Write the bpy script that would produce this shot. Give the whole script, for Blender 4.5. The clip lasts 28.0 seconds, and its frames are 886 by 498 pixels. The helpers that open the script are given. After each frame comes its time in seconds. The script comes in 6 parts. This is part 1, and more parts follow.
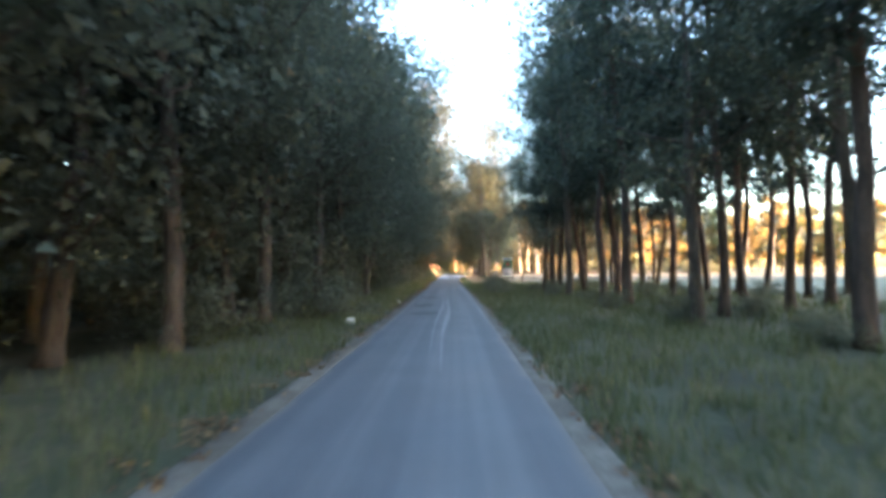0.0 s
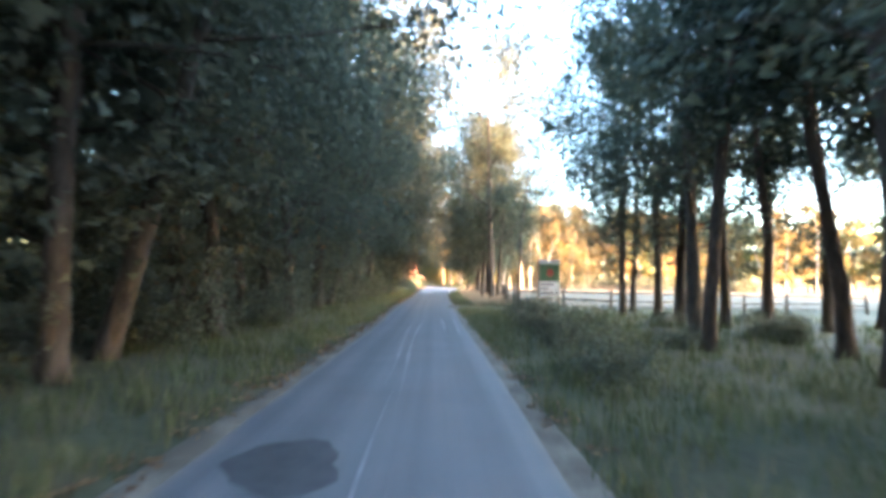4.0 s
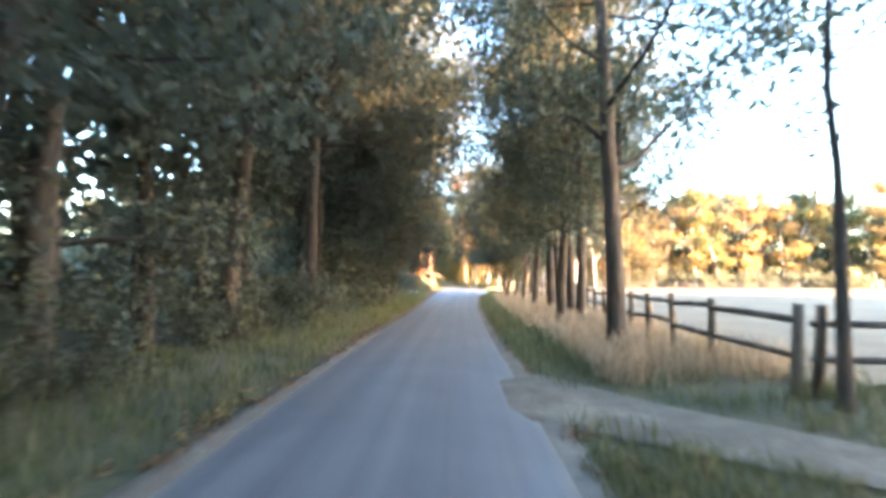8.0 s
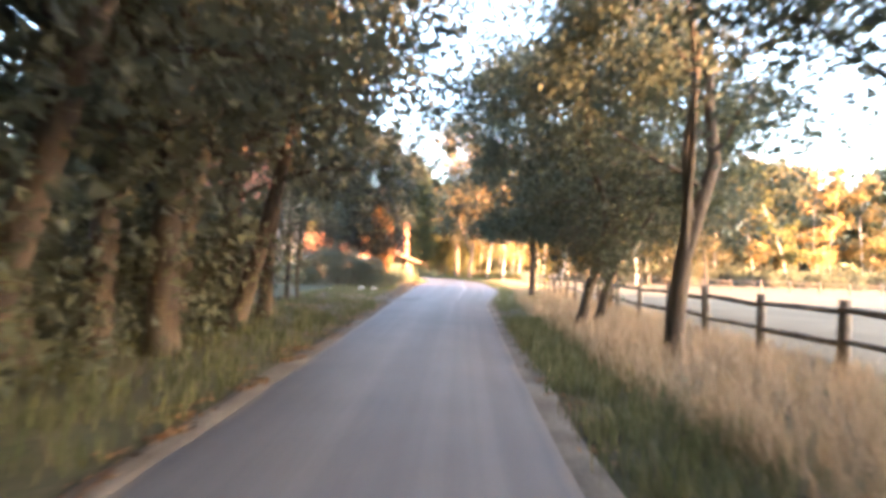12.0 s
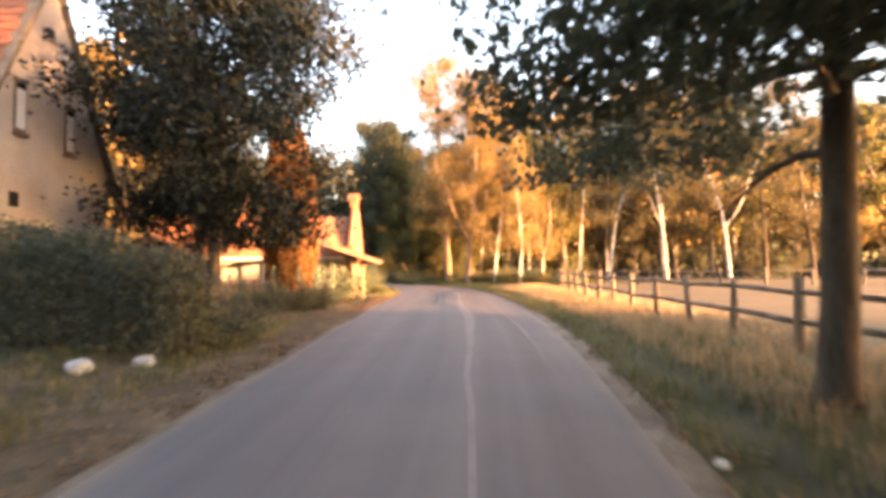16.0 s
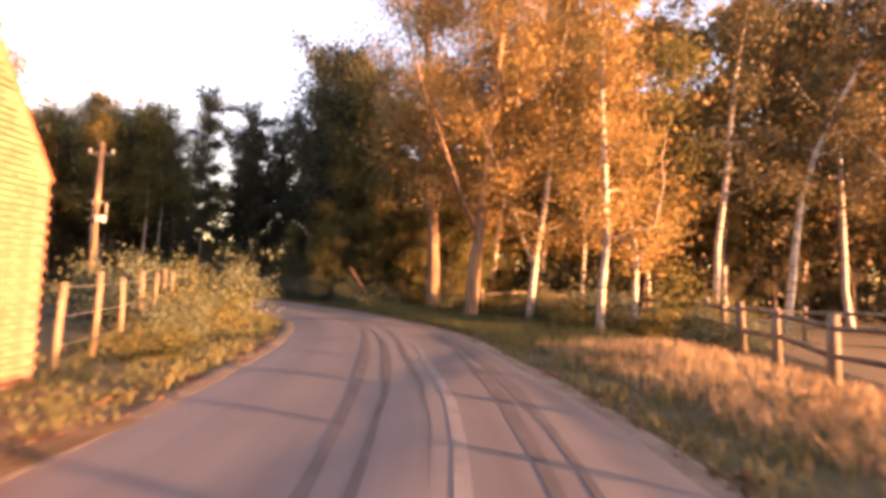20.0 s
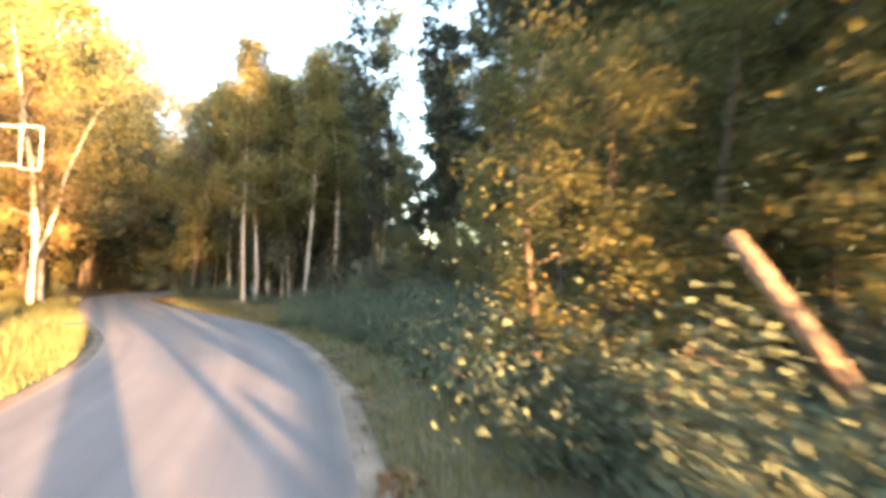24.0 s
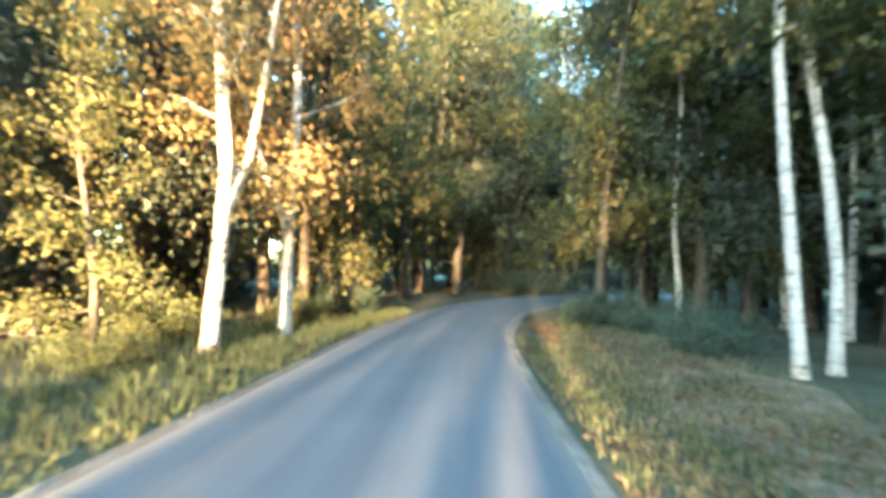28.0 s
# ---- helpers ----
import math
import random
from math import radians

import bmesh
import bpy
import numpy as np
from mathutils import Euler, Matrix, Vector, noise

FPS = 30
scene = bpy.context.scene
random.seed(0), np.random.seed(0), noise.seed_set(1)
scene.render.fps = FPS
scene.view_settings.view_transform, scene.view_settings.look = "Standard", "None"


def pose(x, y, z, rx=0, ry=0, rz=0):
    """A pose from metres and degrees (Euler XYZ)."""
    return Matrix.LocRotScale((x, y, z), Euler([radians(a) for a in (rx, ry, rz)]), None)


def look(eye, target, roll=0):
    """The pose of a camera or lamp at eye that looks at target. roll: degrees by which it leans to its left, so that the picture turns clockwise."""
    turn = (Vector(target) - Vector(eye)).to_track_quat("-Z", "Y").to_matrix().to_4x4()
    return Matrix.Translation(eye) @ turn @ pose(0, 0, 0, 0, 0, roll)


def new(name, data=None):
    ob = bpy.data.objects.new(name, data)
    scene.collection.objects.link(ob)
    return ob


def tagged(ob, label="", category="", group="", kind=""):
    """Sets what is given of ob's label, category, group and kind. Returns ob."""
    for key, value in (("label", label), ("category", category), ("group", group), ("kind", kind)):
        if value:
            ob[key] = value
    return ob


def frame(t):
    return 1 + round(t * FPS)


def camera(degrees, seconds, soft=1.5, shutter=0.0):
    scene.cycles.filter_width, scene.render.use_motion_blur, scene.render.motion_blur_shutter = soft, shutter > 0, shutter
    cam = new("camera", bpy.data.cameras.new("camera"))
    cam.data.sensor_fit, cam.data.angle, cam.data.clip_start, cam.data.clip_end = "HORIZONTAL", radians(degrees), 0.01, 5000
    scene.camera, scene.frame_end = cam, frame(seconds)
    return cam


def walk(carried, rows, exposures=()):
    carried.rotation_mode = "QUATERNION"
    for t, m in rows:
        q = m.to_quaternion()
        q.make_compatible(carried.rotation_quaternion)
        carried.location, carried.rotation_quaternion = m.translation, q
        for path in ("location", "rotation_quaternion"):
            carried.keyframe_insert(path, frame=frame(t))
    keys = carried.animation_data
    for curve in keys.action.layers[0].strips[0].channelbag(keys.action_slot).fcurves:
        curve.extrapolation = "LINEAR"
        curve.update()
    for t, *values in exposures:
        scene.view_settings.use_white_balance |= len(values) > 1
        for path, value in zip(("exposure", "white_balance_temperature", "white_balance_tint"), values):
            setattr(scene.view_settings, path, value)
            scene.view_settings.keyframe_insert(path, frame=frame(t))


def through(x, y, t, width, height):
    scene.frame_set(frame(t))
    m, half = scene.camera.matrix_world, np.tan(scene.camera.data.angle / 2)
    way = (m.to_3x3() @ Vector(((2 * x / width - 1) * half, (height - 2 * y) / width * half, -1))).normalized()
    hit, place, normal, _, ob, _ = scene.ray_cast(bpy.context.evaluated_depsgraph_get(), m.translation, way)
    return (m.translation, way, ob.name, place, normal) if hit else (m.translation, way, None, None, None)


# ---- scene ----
cam = camera(86.9, 28.0, 4.0, 0.5)
PATH = [
    (0, (-0.614, 7.388, 1.500), (-0.626, 9.386, 1.586), -0.4),
    (0.5, (-0.610, 9.946, 1.500), (-0.611, 11.944, 1.596), -0.0),
    (1, (-0.591, 12.526, 1.500), (-0.569, 14.521, 1.645), 0.5),
    (1.5, (-0.579, 15.093, 1.500), (-0.565, 17.087, 1.665), 0.4),
    (2, (-0.490, 17.607, 1.500), (-0.456, 19.603, 1.623), 0.2),
    (2.5, (-0.430, 20.129, 1.500), (-0.369, 22.126, 1.593), -0.1),
    (4.5, (-0.244, 30.281, 1.500), (-0.223, 32.276, 1.643), 2.1),
    (5, (-0.219, 32.824, 1.500), (-0.212, 34.819, 1.647), 2.8),
    (5.5, (-0.192, 35.350, 1.500), (-0.195, 37.349, 1.562), 2.1),
    (6, (-0.163, 37.846, 1.500), (-0.159, 39.839, 1.670), 1.3),
    (6.5, (-0.100, 40.305, 1.500), (-0.095, 42.302, 1.618), 2.0),
    (7, (-0.046, 42.837, 1.500), (-0.053, 44.830, 1.656), 1.3),
    (7.5, (-0.032, 45.332, 1.500), (-0.081, 47.331, 1.550), 1.3),
    (8, (-0.048, 47.741, 1.500), (-0.098, 49.737, 1.625), 0.3),
    (8.5, (-0.108, 50.287, 1.500), (-0.164, 52.285, 1.570), 0.9),
    (9, (-0.060, 52.801, 1.500), (-0.102, 54.795, 1.648), 1.5),
    (9.5, (-0.072, 55.454, 1.500), (-0.111, 57.452, 1.575), 1.4),
    (10, (-0.022, 58.069, 1.500), (-0.038, 60.059, 1.696), 1.6),
    (10.5, (-0.008, 60.675, 1.500), (-0.036, 62.672, 1.609), 1.1),
    (11, (0.026, 63.260, 1.500), (0.002, 65.254, 1.646), 0.6),
    (11.5, (0.075, 65.724, 1.500), (0.047, 67.719, 1.637), 1.1),
    (12, (0.110, 68.081, 1.500), (0.106, 70.080, 1.573), 1.9),
    (12.5, (0.127, 70.463, 1.500), (0.143, 72.459, 1.616), 2.0),
    (14.5, (0.313, 80.040, 1.500), (0.335, 82.038, 1.588), -2.6),
    (15, (0.423, 82.290, 1.500), (0.452, 84.290, 1.522), -1.9),
    (15.5, (0.539, 84.778, 1.500), (0.576, 86.778, 1.530), -1.1),
    (16, (0.680, 87.137, 1.500), (0.717, 89.136, 1.574), -0.7),
    (16.5, (0.807, 89.691, 1.500), (0.844, 91.688, 1.602), -0.4),
    (17, (0.924, 92.253, 1.500), (0.969, 94.251, 1.578), 0.5),
    (17.5, (1.048, 94.823, 1.500), (1.095, 96.822, 1.546), 1.0),
    (18, (1.153, 97.318, 1.500), (1.213, 99.312, 1.630), 1.2),
    (18.5, (1.301, 99.828, 1.500), (1.365, 101.823, 1.622), 0.7),
    (19, (1.414, 102.151, 1.500), (1.479, 104.146, 1.624), 1.1),
    (19.5, (1.471, 104.328, 1.500), (1.531, 106.325, 1.597), 2.0),
    (20, (1.563, 106.692, 1.500), (1.629, 108.687, 1.624), 2.3),
    (20.5, (1.639, 109.164, 1.500), (1.714, 111.161, 1.580), 2.2),
    (22.5, (0.550, 119.400, 1.500), (0.152, 121.358, 1.583), 3.0),
    (23, (-0.286, 122.057, 1.500), (-0.835, 123.980, 1.551), 1.4),
    (23.5, (-1.255, 124.678, 1.500), (-1.996, 126.536, 1.534), 0.5),
    (24, (-2.560, 127.181, 1.500), (-3.544, 128.917, 1.625), 0.8),
    (24.5, (-4.320, 129.418, 1.500), (-5.553, 130.990, 1.578), 1.9),
    (25, (-6.476, 131.272, 1.500), (-7.921, 132.648, 1.632), 2.9),
    (25.5, (-8.830, 132.902, 1.500), (-10.440, 134.077, 1.659), 2.8),
    (26, (-11.098, 134.308, 1.500), (-12.832, 135.297, 1.619), 3.0),
    (26.5, (-13.292, 135.375, 1.500), (-15.105, 136.200, 1.676), 0.8),
    (27, (-15.450, 136.188, 1.500), (-17.323, 136.879, 1.630), 1.6),
    (27.5, (-17.524, 136.923, 1.500), (-19.432, 137.509, 1.628), 1.4),
    (28, (-19.584, 137.613, 1.500), (-21.512, 138.139, 1.580), 1.3),
]

# ---------------------------------------------------------------- exposure, sky and sun
EXPOSURES = [(0.0, 4.9, 5400, 12), (2.5, 5.2, 5300, 12), (6.0, 5.4, 5100, 12), (9.0, 5.3, 5300, 14), (12.0, 5.05, 5750, 21), (14.0, 4.45, 6700, 26), (15.0, 4.1, 7050, 28), (16.0, 3.85, 7350, 29), (17.0, 3.42, 7400, 32),
             (18.0, 3.1, 7400, 41), (20.0, 3.05, 7800, 49), (22.5, 4.28, 8200, 40), (23.4, 4.62, 7350, 21), (24.2, 4.83, 6300, 12), (25.0, 4.8, 5250, -3), (26.0, 4.95, 4600, -8), (27.0, 5.08, 4450, -9), (28.0, 5.15, 4550, -13)]
walk(cam, [(t, look(eye, target, roll)) for t, eye, target, roll in PATH], EXPOSURES)

SUN_FROM = 66.0      # degrees from straight behind towards the field side
SUN_HIGH = 5.0
sun_x, sun_y = math.sin(radians(SUN_FROM)), -math.cos(radians(SUN_FROM))
world = bpy.data.worlds.new("sky")
scene.world = world
world.use_nodes = True
wn = world.node_tree.nodes
sky = wn.new("ShaderNodeTexSky")
sky.sky_type = "NISHITA"
sky.sun_disc = False
sky.sun_elevation = radians(SUN_HIGH)
sky.sun_rotation = math.atan2(sun_x, sun_y)
sky.air_density, sky.dust_density, sky.ozone_density = 1.0, 2.0, 1.0
wn["Background"].inputs[1].default_value = 0.15
world.node_tree.links.new(sky.outputs[0], wn["Background"].inputs[0])
sun = new("sun", bpy.data.lights.new("sun", "SUN"))
sun.data.energy, sun.data.angle, sun.data.color = 5.0, radians(0.6), (1.0, 0.52, 0.21)
sun.matrix_world = look((sun_x * 50, sun_y * 50, 50 * math.tan(radians(SUN_HIGH))), (0, 0, 0))

# ---------------------------------------------------------------- materials


def material(name, rough=0.8, metal=0.0):
    m = bpy.data.materials.new(name)
    m.use_nodes = True
    b = m.node_tree.nodes["Principled BSDF"]
    b.inputs["Roughness"].default_value = rough
    b.inputs["Metallic"].default_value = metal
    b.inputs["Specular IOR Level"].default_value = 0.25
    return m, m.node_tree.nodes, m.node_tree.links, b


def ramp(nodes, stops):
    r = nodes.new("ShaderNodeValToRGB")
    while len(r.color_ramp.elements) < len(stops):
        r.color_ramp.elements.new(0.5)
    for e, (p, c) in zip(r.color_ramp.elements, stops):
        e.position, e.color = p, (*c, 1.0)
    return r


def mottled(name, stops, scale, fine=None, rough=0.85, bump=0.3, stretch=(1, 1, 1), distance=0.02, metal=0.0):
    """A surface with noise at two scales between the colours in stops."""
    m, n, l, b = material(name, rough, metal)
    co = n.new("ShaderNodeTexCoord")
    mp = n.new("ShaderNodeMapping")
    mp.inputs["Scale"].default_value = stretch
    l.new(co.outputs["Object"], mp.inputs[0])
    a = n.new("ShaderNodeTexNoise")
    a.inputs["Scale"].default_value, a.inputs["Detail"].default_value, a.inputs["Roughness"].default_value = scale, 4, 0.6
    f = n.new("ShaderNodeTexNoise")
    f.inputs["Scale"].default_value, f.inputs["Detail"].default_value = fine or scale * 9, 3
    l.new(mp.outputs[0], a.inputs[0])
    l.new(mp.outputs[0], f.inputs[0])
    mix = n.new("ShaderNodeMath")
    mix.operation = "MULTIPLY_ADD"
    mix.inputs[1].default_value, mix.inputs[2].default_value = 0.35, -0.175
    l.new(f.outputs[0], mix.inputs[0])
    info = n.new("ShaderNodeObjectInfo")
    rnd = n.new("ShaderNodeMath")
    rnd.operation = "MULTIPLY_ADD"
    rnd.inputs[1].default_value, rnd.inputs[2].default_value = 0.16, -0.08
    l.new(info.outputs["Random"], rnd.inputs[0])
    add = n.new("ShaderNodeMath")
    add.operation = "ADD"
    l.new(a.outputs[0], add.inputs[0])
    l.new(mix.outputs[0], add.inputs[1])
    add2 = n.new("ShaderNodeMath")
    add2.operation = "ADD"
    l.new(add.outputs[0], add2.inputs[0])
    l.new(rnd.outputs[0], add2.inputs[1])
    r = ramp(n, stops)
    l.new(add2.outputs[0], r.inputs[0])
    l.new(r.outputs[0], b.inputs["Base Color"])
    if bump:
        bp = n.new("ShaderNodeBump")
        bp.inputs["Strength"].default_value, bp.inputs["Distance"].default_value = bump, distance
        l.new(add.outputs[0], bp.inputs["Height"])
        l.new(bp.outputs[0], b.inputs["Normal"])
    return m


def foliage(name, stops, through=0.35, rough=0.6):
    """Leaves: each leaf takes its own tone, and lets some light through."""
    m, n, l, b = material(name, rough)
    g = n.new("ShaderNodeNewGeometry")
    info = n.new("ShaderNodeObjectInfo")
    mul = n.new("ShaderNodeMath")
    mul.operation = "MULTIPLY"
    mul.inputs[1].default_value = 0.72
    l.new(g.outputs["Random Per Island"], mul.inputs[0])
    add = n.new("ShaderNodeMath")
    add.operation = "MULTIPLY_ADD"
    add.inputs[1].default_value = 0.28
    l.new(info.outputs["Random"], add.inputs[0])
    l.new(mul.outputs[0], add.inputs[2])
    r = ramp(n, stops)
    l.new(add.outputs[0], r.inputs[0])
    l.new(r.outputs[0], b.inputs["Base Color"])
    t = n.new("ShaderNodeBsdfTranslucent")
    l.new(r.outputs[0], t.inputs[0])
    mx = n.new("ShaderNodeMixShader")
    mx.inputs[0].default_value = through
    l.new(b.outputs[0], mx.inputs[1])
    l.new(t.outputs[0], mx.inputs[2])
    l.new(mx.outputs[0], n["Material Output"].inputs[0])
    return m


M_LEAF = foliage("leaves_dark_green", [(0.0, (0.075, 0.086, 0.062)), (0.5, (0.115, 0.128, 0.086)), (0.93, (0.165, 0.165, 0.105)), (1.0, (0.25, 0.15, 0.07))], 0.5)
M_OAK = foliage("leaves_oak", [(0.0, (0.055, 0.068, 0.048)), (0.6, (0.092, 0.108, 0.070)), (1.0, (0.15, 0.145, 0.08))], 0.45)
M_GOLD = foliage("leaves_autumn_birch", [(0.0, (0.13, 0.125, 0.055)), (0.45, (0.25, 0.19, 0.075)), (0.85, (0.39, 0.255, 0.10)), (1.0, (0.45, 0.24, 0.09))], 0.45)
M_MIX = foliage("leaves_turning", [(0.0, (0.065, 0.082, 0.036)), (0.5, (0.135, 0.14, 0.052)), (0.8, (0.21, 0.18, 0.06)), (1.0, (0.31, 0.21, 0.07))], 0.5)
M_OLIVE = foliage("leaves_olive_brown", [(0.0, (0.05, 0.055, 0.03)), (0.5, (0.095, 0.088, 0.045)), (0.85, (0.16, 0.125, 0.06)), (1.0, (0.24, 0.15, 0.065))], 0.35)
M_BUSH = foliage("leaves_bramble", [(0.0, (0.055, 0.078, 0.054)), (0.6, (0.088, 0.116, 0.078)), (1.0, (0.12, 0.145, 0.09))], 0.25, 0.8)
M_NEEDLE = foliage("needles", [(0.0, (0.035, 0.046, 0.034)), (0.7, (0.06, 0.075, 0.05)), (1.0, (0.10, 0.10, 0.06))], 0.3)
# needles of the yard tree, blackened so the colour carries its shade
M_SHADED_YEW = foliage("shaded_yew_needles", [(0.0, (0.010, 0.015, 0.012)), (0.7, (0.020, 0.027, 0.019)), (1.0, (0.045, 0.045, 0.028))], 0.1)
# thuja foliage: the orange of the low sun is put into the colour
M_THUJA_SUNLIT = foliage("sunlit_thuja_scales", [(0.0, (0.19, 0.105, 0.038)), (0.6, (0.33, 0.155, 0.055)), (1.0, (0.46, 0.20, 0.075))], 0.25)
M_GRASS = foliage("verge_grass", [(0.0, (0.06, 0.078, 0.03)), (0.55, (0.115, 0.13, 0.055)), (0.85, (0.20, 0.18, 0.09)), (1.0, (0.30, 0.25, 0.14))], 0.35)
M_STRAW = foliage("dry_grass", [(0.0, (0.17, 0.14, 0.075)), (0.5, (0.33, 0.25, 0.15)), (1.0, (0.48, 0.37, 0.25))], 0.3)
M_LITTER = foliage("fallen_leaves", [(0.0, (0.09, 0.05, 0.025)), (0.6, (0.20, 0.11, 0.05)), (1.0, (0.34, 0.21, 0.09))], 0.1)
M_BARK = mottled("bark_grey_brown", [(0.25, (0.035, 0.028, 0.022)), (0.75, (0.13, 0.105, 0.08))], 6, 30, 0.95, 0.9, (1, 1, 0.25), 0.04)
M_PINE = mottled("bark_pine", [(0.25, (0.036, 0.028, 0.023)), (0.75, (0.13, 0.09, 0.066))], 6, 30, 0.95, 0.9, (1, 1, 0.3), 0.04)
M_OLDBARK = mottled("bark_old_poplar", [(0.32, (0.07, 0.05, 0.036)), (0.5, (0.20, 0.14, 0.095)), (0.72, (0.34, 0.25, 0.17))], 9, 40, 0.95, 1.0, (1, 1, 0.12), 0.06)
M_BIRCH = mottled("bark_birch", [(0.28, (0.05, 0.045, 0.04)), (0.42, (0.42, 0.38, 0.33)), (0.7, (0.62, 0.57, 0.50))], 5, 22, 0.8, 0.4, (0.6, 0.6, 1.6), 0.01)
M_GROUND = mottled("forest_floor", [(0.3, (0.045, 0.040, 0.026)), (0.5, (0.065, 0.066, 0.036)), (0.72, (0.11, 0.093, 0.055))], 0.55, 9, 0.95, 0.8, (1, 1, 1), 0.06)
M_FIELD = mottled("stubble_field", [(0.3, (0.08, 0.066, 0.038)), (0.7, (0.145, 0.113, 0.067))], 0.3, 8, 0.95, 0.6, (1, 1, 1), 0.05)
M_SAND = mottled("sandy_verge", [(0.3, (0.105, 0.088, 0.068)), (0.5, (0.155, 0.132, 0.105)), (0.7, (0.24, 0.21, 0.17))], 1.4, 22, 0.95, 0.6, (1, 1, 1), 0.03)
M_TRACK = mottled("track_sand", [(0.3, (0.075, 0.068, 0.05)), (0.5, (0.12, 0.105, 0.082)), (0.7, (0.19, 0.165, 0.13))], 1.1, 20, 0.95, 0.6, (1, 1, 1), 0.03)
M_EARTH = mottled("bare_earth", [(0.3, (0.06, 0.048, 0.03)), (0.5, (0.11, 0.083, 0.052)), (0.7, (0.20, 0.145, 0.095))], 1.3, 18, 0.95, 0.7, (1, 1, 1), 0.03)
M_WOOD = mottled("weathered_wood", [(0.3, (0.085, 0.068, 0.05)), (0.7, (0.25, 0.20, 0.15))], 5, 40, 0.85, 0.6, (1, 1, 0.2), 0.012)
M_WOOD2 = mottled("pale_timber", [(0.3, (0.15, 0.10, 0.065)), (0.7, (0.31, 0.215, 0.15))], 5, 40, 0.8, 0.4, (1, 1, 0.2), 0.01)
M_TILE = mottled("clay_roof_tile", [(0.3, (0.25, 0.085, 0.05)), (0.7, (0.40, 0.16, 0.09))], 1.2, 14, 0.8, 0.3)
M_TILE2 = mottled("old_roof_tile", [(0.3, (0.32, 0.14, 0.085)), (0.7, (0.47, 0.23, 0.14))], 1.2, 14, 0.85, 0.4)
M_RENDER = mottled("lime_render", [(0.25, (0.34, 0.29, 0.25)), (0.7, (0.52, 0.46, 0.40))], 0.8, 12, 0.9, 0.3)
M_BRICK = mottled("old_brick", [(0.3, (0.18, 0.085, 0.056)), (0.7, (0.31, 0.155, 0.10))], 3, 20, 0.9, 0.4)
M_MORTAR = mottled("mortar", [(0.3, (0.15, 0.10, 0.07)), (0.7, (0.23, 0.16, 0.115))], 4, 30, 0.95, 0.4)
M_PLINTH = mottled("dark_brick_plinth", [(0.3, (0.11, 0.07, 0.055)), (0.7, (0.21, 0.14, 0.11))], 3, 20, 0.9, 0.5)
M_DARK = mottled("dark_opening", [(0.3, (0.012, 0.011, 0.01)), (0.7, (0.025, 0.022, 0.02))], 3, 20, 0.6, 0.1)
M_WHITE = mottled("white_paint", [(0.3, (0.68, 0.67, 0.64)), (0.7, (0.80, 0.79, 0.77))], 2, 20, 0.5, 0.05)
M_GREEN = mottled("green_panel", [(0.3, (0.05, 0.11, 0.06)), (0.7, (0.12, 0.20, 0.10))], 3, 14, 0.5, 0.05)
M_PALEBLUE = mottled("pale_blue_panel", [(0.3, (0.42, 0.50, 0.54)), (0.7, (0.55, 0.62, 0.66))], 3, 14, 0.5, 0.05)
M_RED = mottled("red_emblem", [(0.3, (0.24, 0.05, 0.035)), (0.7, (0.34, 0.09, 0.06))], 3, 14, 0.5, 0.05)
M_GREY = mottled("grey_print", [(0.3, (0.10, 0.11, 0.12)), (0.7, (0.16, 0.17, 0.18))], 3, 14, 0.6, 0.05)
M_STEEL = mottled("galvanised_steel", [(0.3, (0.42, 0.43, 0.43)), (0.7, (0.58, 0.58, 0.57))], 4, 30, 0.45, 0.1, metal=0.7)
M_POSTGREEN = mottled("green_fence_paint", [(0.3, (0.075, 0.13, 0.095)), (0.7, (0.13, 0.195, 0.145))], 4, 30, 0.5, 0.1)
M_STONE = mottled("pale_stone", [(0.3, (0.42, 0.41, 0.38)), (0.7, (0.60, 0.58, 0.54))], 5, 30, 0.8, 0.3)

M_GLASS, gn, gl, gb = material("window_glass", 0.06)
gb.inputs["Base Color"].default_value = (0.02, 0.024, 0.028, 1)
gb.inputs["Specular IOR Level"].default_value = 0.7


